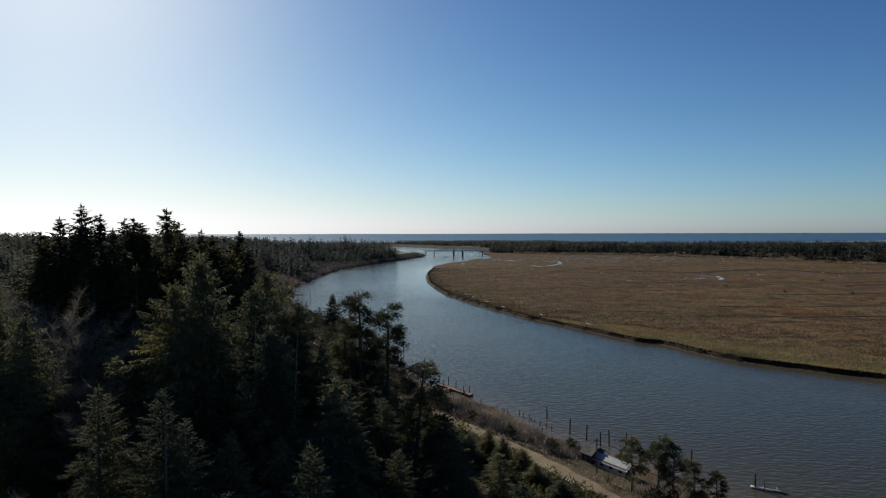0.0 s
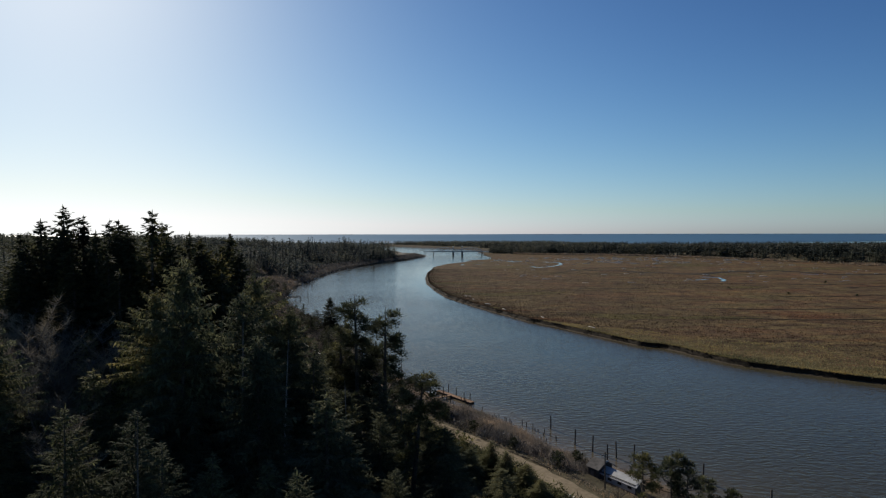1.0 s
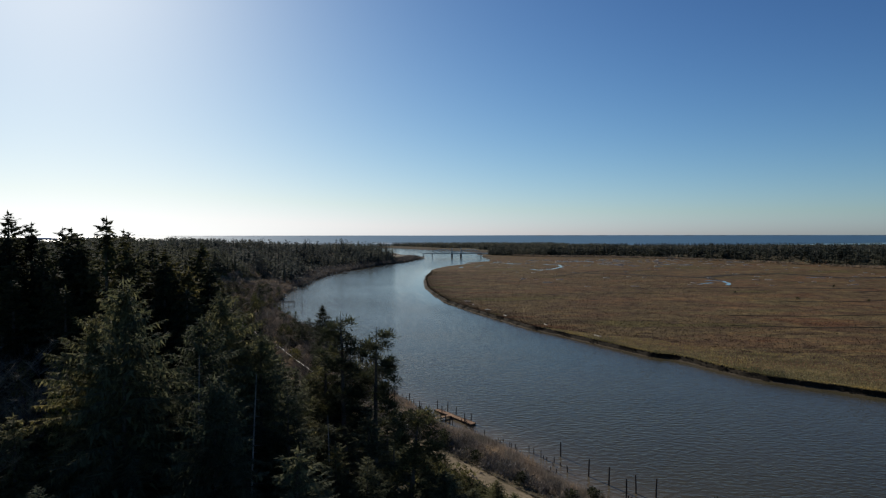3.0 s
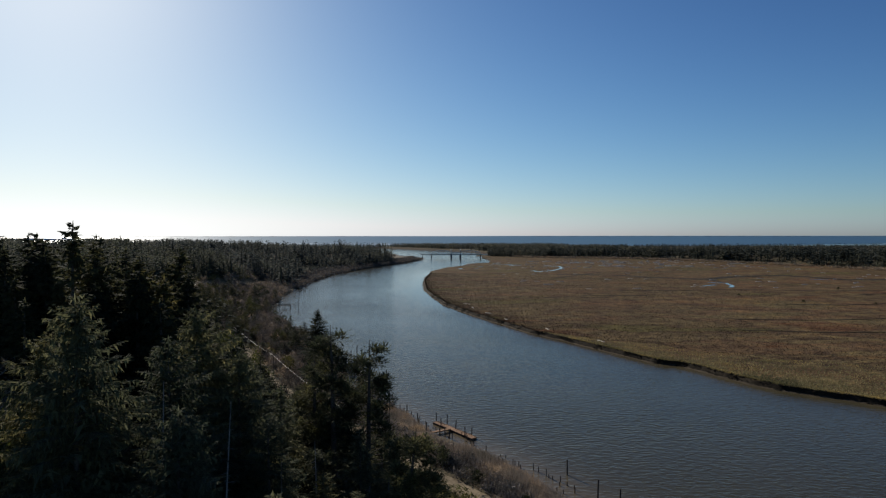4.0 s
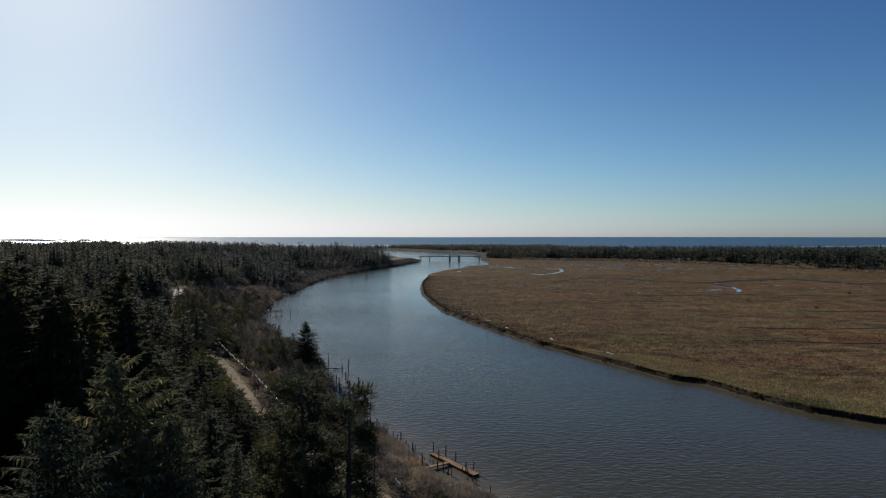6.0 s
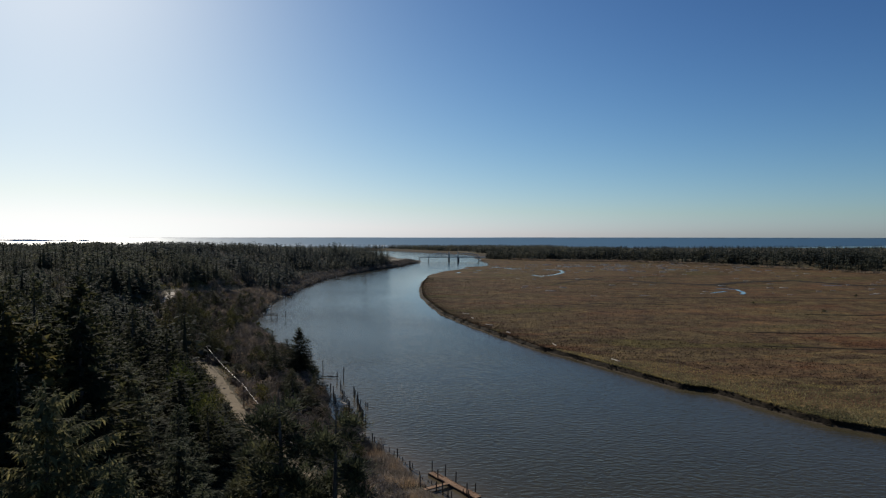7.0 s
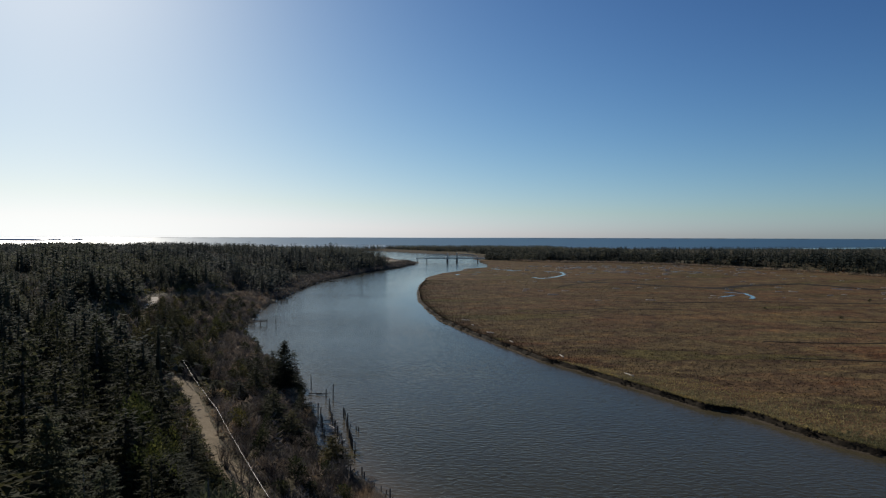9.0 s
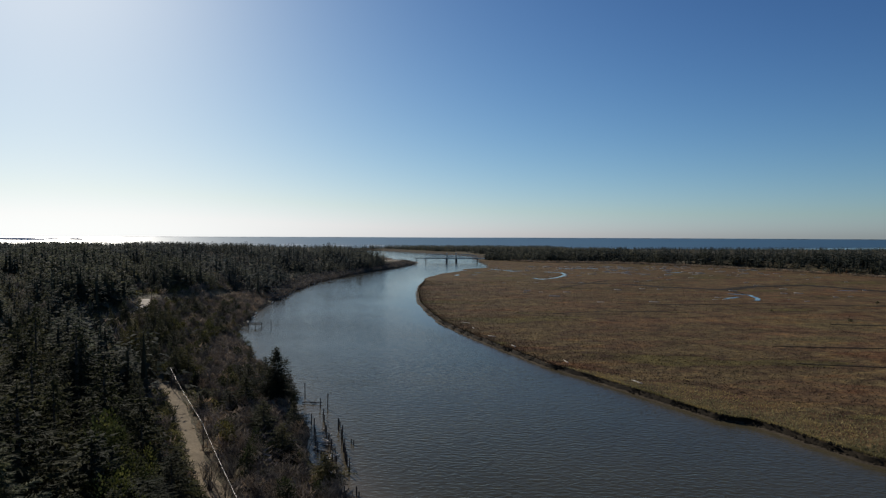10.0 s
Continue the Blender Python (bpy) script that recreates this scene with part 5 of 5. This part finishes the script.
# ---- power line ----
def power_pole(x, y, tall, turn):
    root = tagged(new("utility_pole"), "weathered wooden utility pole with a crossarm", "pole", "utility poles")
    z = float(height(x, y)) - 0.3
    s = Soup()
    s.add(*tube([(0, 0, 0), (0, 0, tall)], [0.19, 0.13], 9))
    part("shaft", s, BARK, root)
    s = Soup()
    box(s, 0, 0, tall - 0.5, 2.2, 0.12, 0.14)
    part("crossarm", s, BARK, root)
    for dx in (-1.0, -0.45, 1.0):
        s = Soup()
        s.add(*tube([(dx, 0, tall - 0.43), (dx, 0, tall - 0.34), (dx, 0, tall - 0.22)], [0.06, 0.07, 0.04], 7))
        part("insulator", s, CONCRETE, root)
    root.matrix_basis = pose(x, y, z, 0, 0, turn)
    return Vector((x, y, z + tall - 0.25))


# The pale base colour carries the sun's glint along the wire.
WIRE = material("glint_pale_wire", (0.50, 0.48, 0.45), 0.5, 0.5)
WIRE.node_tree.nodes["Principled BSDF"].inputs["Metallic"].default_value = 0.3


def wires(a, b, sag, offsets, r):
    way = (b - a).normalized()
    nrm = Vector((-way.y, way.x, 0)).normalized()
    for k, (o, dz) in enumerate(offsets):
        pts = []
        for i in range(25):
            f = i / 24
            pts.append(a.lerp(b, f) + nrm * o + Vector((0, 0, dz - sag * 4 * f * (1 - f))))
        s = Soup()
        s.add(*tube(pts, [r] * 25, 5))
        ob = new("power_wire", s.mesh("power_wire", WOOD_GREY if k or r < 0.02 else WIRE, True))
        tagged(ob, "thin dark overhead power wire" if k or r < 0.02 else "thin overhead power wire, sun glint put into its pale colour", "wire", "power wires")


tops = [power_pole(*p) for p in [(-206, 545, 9.0, 25), (-163, 415, 10.0, 35), (-108, 352, 9.4, 28), (-69.2, 284, 9.5, 28), (-27, 204, 10.2, 30), (35.7, 139.5, 8.5, 30)]]
# Spans 2 and 3 take the glint colour; the others stay dark and thin.
for k, (a, b) in enumerate(zip(tops[:-1], tops[1:])):
    wires(a, b, 0.8, [(-0.45, 0.0), (1.0, 0.0)], 0.028 if k in (2, 3) else 0.016)


# ---- cabin by the road ----
def cabin():
    root = tagged(new("riverside_cabin"), "low boathouse with pale roof, white wall and dark end hut", "cabin")
    wall = noisy_material("dark_cabin_boards", (0.045, 0.040, 0.036), (0.095, 0.085, 0.075), 2.0, bump=0.02)
    roof_m = noisy_material("grey_shingles", (0.09, 0.085, 0.08), (0.17, 0.16, 0.15), 1.5, bump=0.03)
    white = noisy_material("white_paint", (0.36, 0.36, 0.36), (0.50, 0.50, 0.49), 1.0, rough=0.8, bump=0.0)
    glass = material("window_glass", (0.02, 0.025, 0.03), 0.08, 0.5)
    L, W, H = 11.0, 4.0, 2.2

    def gable_roof(x0, x1, half, low, high, front, thick=0.12):
        for sgn in (-1, 1):
            s = Soup()
            vs = [(x0, sgn * half, low), (x1, sgn * half, low), (x1, 0.0, high), (x0, 0.0, high)]
            s.add(vs + [(a, b, c + thick) for a, b, c in vs], [(0, 1, 2, 3), (7, 6, 5, 4), (0, 4, 5, 1), (1, 5, 6, 2), (2, 6, 7, 3), (3, 7, 4, 0)])
            part("roof_slope", s, front if sgn < 0 else roof_m, root)

    s = Soup()
    box(s, 0, 0, H / 2, L, W, H)
    s.add([(L / 2, -W / 2, H), (L / 2, W / 2, H), (L / 2, 0, H + 0.8)], [(0, 1, 2)])
    part("walls", s, wall, root)
    gable_roof(-L / 2 + 1.0, L / 2 + 0.4, W / 2 + 0.25, H - 0.5, H + 0.85, white)
    # a taller hut closes the upstream end
    hx = -L / 2 - 0.6
    s = Soup()
    box(s, hx, -0.2, 1.4, 3.4, 5.4, 2.8)
    for e in (-1, 1):
        s.add([(hx + e * 1.7, -2.9, 2.8), (hx + e * 1.7, 2.5, 2.8), (hx + e * 1.7, -0.2, 4.2)], [(0, 1, 2) if e > 0 else (0, 2, 1)])
    part("end_hut", s, wall, root, "dark boarded hut at the end")
    gable_roof(hx - 2.0, hx + 2.0, 3.0, 2.62, 4.25, roof_m)
    s = Soup()
    box(s, hx + 2.04, 0, 4.3, 0.09, 0.9, 0.4)
    part("gable_trim", s, white, root)
    s = Soup()
    box(s, 1.2, -W / 2 - 0.05, H / 2 + 0.1, L - 2.6, 0.08, H - 0.4)
    part("front_wall", s, white, root, "white painted board wall")
    s = Soup()
    box(s, 1.2, -W / 2 - 0.9, 0.12, L - 2.4, 1.6, 0.2)
    part("porch_floor", s, DOCK_WOOD, root)
    for i in range(6):
        s = Soup()
        box(s, -3.0 + 1.65 * i, -W / 2 - 1.6, 0.65, 0.12, 0.12, 1.1)
        part("rail_post", s, wall, root)
    s = Soup()
    box(s, 1.1, -W / 2 - 1.6, 1.15, 8.4, 0.07, 0.09)
    part("porch_rail", s, wall, root)
    for i in range(30):
        s = Soup()
        box(s, -2.9 + 8.0 * i / 29, -W / 2 - 1.6, 0.66, 0.04, 0.04, 0.9)
        part("baluster", s, wall, root)
    for wx in (-1.6, 1.2, 4.0):
        s = Soup()
        box(s, wx, -W / 2 - 0.10, 1.45, 1.1, 0.06, 0.9)
        w = part("window", s, wall, root)
        s = Soup()
        box(s, wx, -W / 2 - 0.12, 1.45, 0.95, 0.06, 0.76)
        part("pane", s, glass, w)
    s = Soup()
    box(s, hx, -2.94, 1.05, 0.9, 0.07, 2.0)
    part("door", s, roof_m, root)
    x, y = 41.2, 146.0
    root.matrix_basis = pose(x, y, min(float(height(x, y)), 2.4), 0, 0, -55)


cabin()


# ---- bridge ----
def beam(s, a, b, r):
    """A square steel member."""
    vs, fs = tube([a, b], [r, r], 4)
    s.add(vs, fs)


DARK_STEEL = noisy_material("dark_steel", (0.05, 0.055, 0.06), (0.10, 0.105, 0.11), 0.8, rough=0.6, bump=0.0)


def lift_bridge():
    root = tagged(new("lift_bridge"), "grey-green steel truss lift bridge over the river", "bridge")
    Y, Z = 1640.0, 10.2
    s = Soup()
    box(s, 36.5, Y, Z - 0.6, 177, 8.5, 1.2)
    part("deck", s, STEEL, root)
    for sgn in (-1, 1):
        s = Soup()
        box(s, 36.5, Y + sgn * 4.4, Z + 0.6, 177, 0.3, 0.9)
        part("parapet", s, STEEL, root)
    for x, w in [(-47, 1.2), (-24, 2.0), (29, 4.6), (53, 4.6), (106.5, 2.2)]:
        s = Soup()
        for sgn in (-1, 1):
            s.add(*tube([(x, Y + sgn * 3, -4), (x, Y + sgn * 3, Z - 1.2)], [w * 0.58, w * 0.5], 8))
        box(s, x, Y, Z - 1.9, w, 8.6, 1.4)
        part("pier", s, DARK_STEEL, root)
    # an arched truss each side of the short lift span
    for x0, x1, n, top in [(-24, 29, 8, lambda f: 2.2 + 8.4 * math.sin(math.pi * (0.06 + 0.80 * f)) ** 0.8), (29, 53, 4, lambda f: 5.2),
                           (53, 106.5, 8, lambda f: 2.0 + 8.2 * math.sin(math.pi * (0.86 - 0.80 * f)) ** 0.8)]:
        for sgn in (-1, 1):
            s = Soup()
            yy = Y + sgn * 4.6
            up = [(x0 + (x1 - x0) * i / n, yy, Z + top(i / n)) for i in range(n + 1)]
            lo = [(x0 + (x1 - x0) * i / n, yy, Z) for i in range(n + 1)]
            for i in range(n):
                beam(s, up[i], up[i + 1], 0.85)
                beam(s, lo[i], lo[i + 1], 0.4)
                beam(s, lo[i], up[i], 0.26)
                beam(s, (lo if i % 2 else up)[i], (up if i % 2 else lo)[i + 1], 0.24)
            beam(s, lo[n], up[n], 0.26)
            part("truss", s, STEEL, root)
    for x in (29, 53):
        s = Soup()
        for dx in (-1.7, 1.7):
            for sgn in (-1, 1):
                beam(s, (x + dx, Y + sgn * 4.6, Z - 1), (x + dx * 0.7, Y + sgn * 4.6, Z + 13), 0.65)
        for z in (4, 8, 12):
            for sgn in (-1, 1):
                beam(s, (x - 1.4, Y + sgn * 4.6, Z + z), (x + 1.4, Y + sgn * 4.6, Z + z - 3), 0.18)
            beam(s, (x, Y - 4.6, Z + z), (x, Y + 4.6, Z + z), 0.25)
        box(s, x, Y, Z + 13.2, 3.8, 10.0, 0.8)
        part("lift_tower", s, STEEL, root)


lift_bridge()


# ---- pools and ditches of the marsh ----
def pool(points, width, name, mat, label, category, lift):
    ob = ribbon(name, points, width, lift, mat, width * 0.22, len(points))
    return tagged(ob, label, category, kind="structure")


POOL_WATER = material("pool_water", (0.03, 0.03, 0.028), 0.06, 0.5)
for pts, w in [([(154, 1050), (163, 1024), (180, 1046), (192, 1062), (210, 1100), (220, 1128), (228, 1189), (200, 1215)], 6),
               ([(310, 748), (322, 756), (332, 764)], 6), ([(335, 729), (346, 748), (357, 788), (340, 802)], 5), ([(34, 1108), (38, 1125)], 7),
               ([(110, 1300), (128, 1270), (145, 1230), (160, 1240)], 9), ([(50, 1250), (60, 1252)], 8), ([(70, 1180), (80, 1184)], 7), ([(62, 1130), (70, 1128)], 6),
               ([(500, 850), (520, 842)], 5), ([(250, 1330), (300, 1338), (330, 1330)], 12), ([(420, 1200), (450, 1205)], 10)]:
    pool(pts, w, "tidal_pool", POOL_WATER, "still tidal pool reflecting the sky in the marsh", "pool", 0.16)
for pts, w in [([(178, 956), (215, 950), (258, 939), (300, 890), (361, 855), (420, 900), (508, 928), (546, 837), (620, 845), (720, 800)], 16),
               ([(361, 855), (357, 795)], 5), ([(300, 560), (345, 552), (400, 566), (440, 560)], 3.0), ([(205, 470), (260, 462), (330, 470)], 2.2),
               ([(190, 420), (240, 408), (310, 412), (360, 400)], 2.4), ([(180, 700), (240, 690), (330, 700), (420, 680), (520, 690)], 4.0), ([(100, 620), (150, 640), (220, 632)], 3.0),
               ([(420, 640), (470, 655), (520, 640)], 4.0), ([(160, 880), (260, 1010), (380, 1020)], 5.0)]:
    pool(pts, w, "marsh_ditch", PEAT, "narrow dark muddy ditch winding through the marsh", "ditch", 0.3)
for k, (x, y, s_) in enumerate([(326, 575, 0.7), (440, 700, 0.8), (300, 640, 0.5), (480, 590, 0.6), (380, 560, 0.5)]):
    z = float(height(x, y))
    put_tree(BUSHES, [4, 4], k % 2, x, y, z + 4 * s_ * 0.7, k * 50)


# ---- rocks on the sea's edge ----
# Rock colour raised to near white to carry the haze of distance.
ROCK = noisy_material("hazed_sea_rock", (0.55, 0.55, 0.54), (0.70, 0.69, 0.67), 0.02, bump=0.0, spec=0.0)
for x, y, w, h in [(-2540, 3760, 190, 9), (-2350, 3840, 60, 8), (-2230, 3880, 50, 9)]:
    rnd = random.Random(int(-x))
    s = Soup()
    ring = []
    sea = 50.0 * max(0, (math.hypot(x, y) - 3100) / 1880) ** 1.4
    n = 14
    for lev, sc in ((-8, 1.05), (h * 0.5, 0.9), (h, 0.6), (h * 1.08, 0.2)):
        for i in range(n):
            a = 6.283 * i / n
            ring.append((math.cos(a) * w * sc * rnd.uniform(0.85, 1.1), math.sin(a) * w * 0.4 * sc * rnd.uniform(0.85, 1.1), lev * rnd.uniform(0.9, 1.1)))
    fs = [(l * n + i, l * n + (i + 1) % n, (l + 1) * n + (i + 1) % n, (l + 1) * n + i) for l in range(3) for i in range(n)] + [tuple(range(3 * n, 4 * n))]
    s.add(ring, fs)
    ob = new("sea_stack", s.mesh("sea_stack", ROCK, True))
    ob.matrix_basis = pose(x, y, sea, 0, 0, 0)
    tagged(ob, "low far rock in the bright sea, haze put into its pale colour", "rock", "sea stacks")

# ---- surf ----
FOAM = noisy_material("sea_foam", (0.62, 0.64, 0.66), (0.85, 0.86, 0.87), 0.02, bump=0.0)


def breaker(x0, x1, y, wide, seed):
    """A broken white line of surf lying on the sea."""
    rnd = random.Random(seed)
    V = []
    n = int((x1 - x0) / 14)
    for i in range(n + 1):
        x = x0 + (x1 - x0) * i / n
        yy = y + 14 * math.sin(i * 0.21 + seed) + rnd.uniform(-4, 4)
        w = wide * max(0.05, math.sin(i * 0.37 + seed * 2) * 0.5 + 0.5) * rnd.uniform(0.6, 1.3)
        for f in (-0.5, 0, 0.5):
            q = yy + f * w
            V.append((x, q, 50.0 * max(0.0, (math.hypot(x, q) - 3100) / 1880) ** 1.4 + (1.0 if f == 0 else 0.12)))
    ob = mesh_object("surf", np.array(V), grid_faces(n + 1, 3), FOAM, smooth=True)
    tagged(ob, "broken white line of surf off the sand spit", "surf", kind="structure")


for k, (x0, x1, y, wide) in enumerate([(-1500, -180, 3520, 26), (-1200, -300, 3600, 16), (-2600, -1300, 3420, 22)]):
    breaker(x0, x1, y, wide, k + 1)
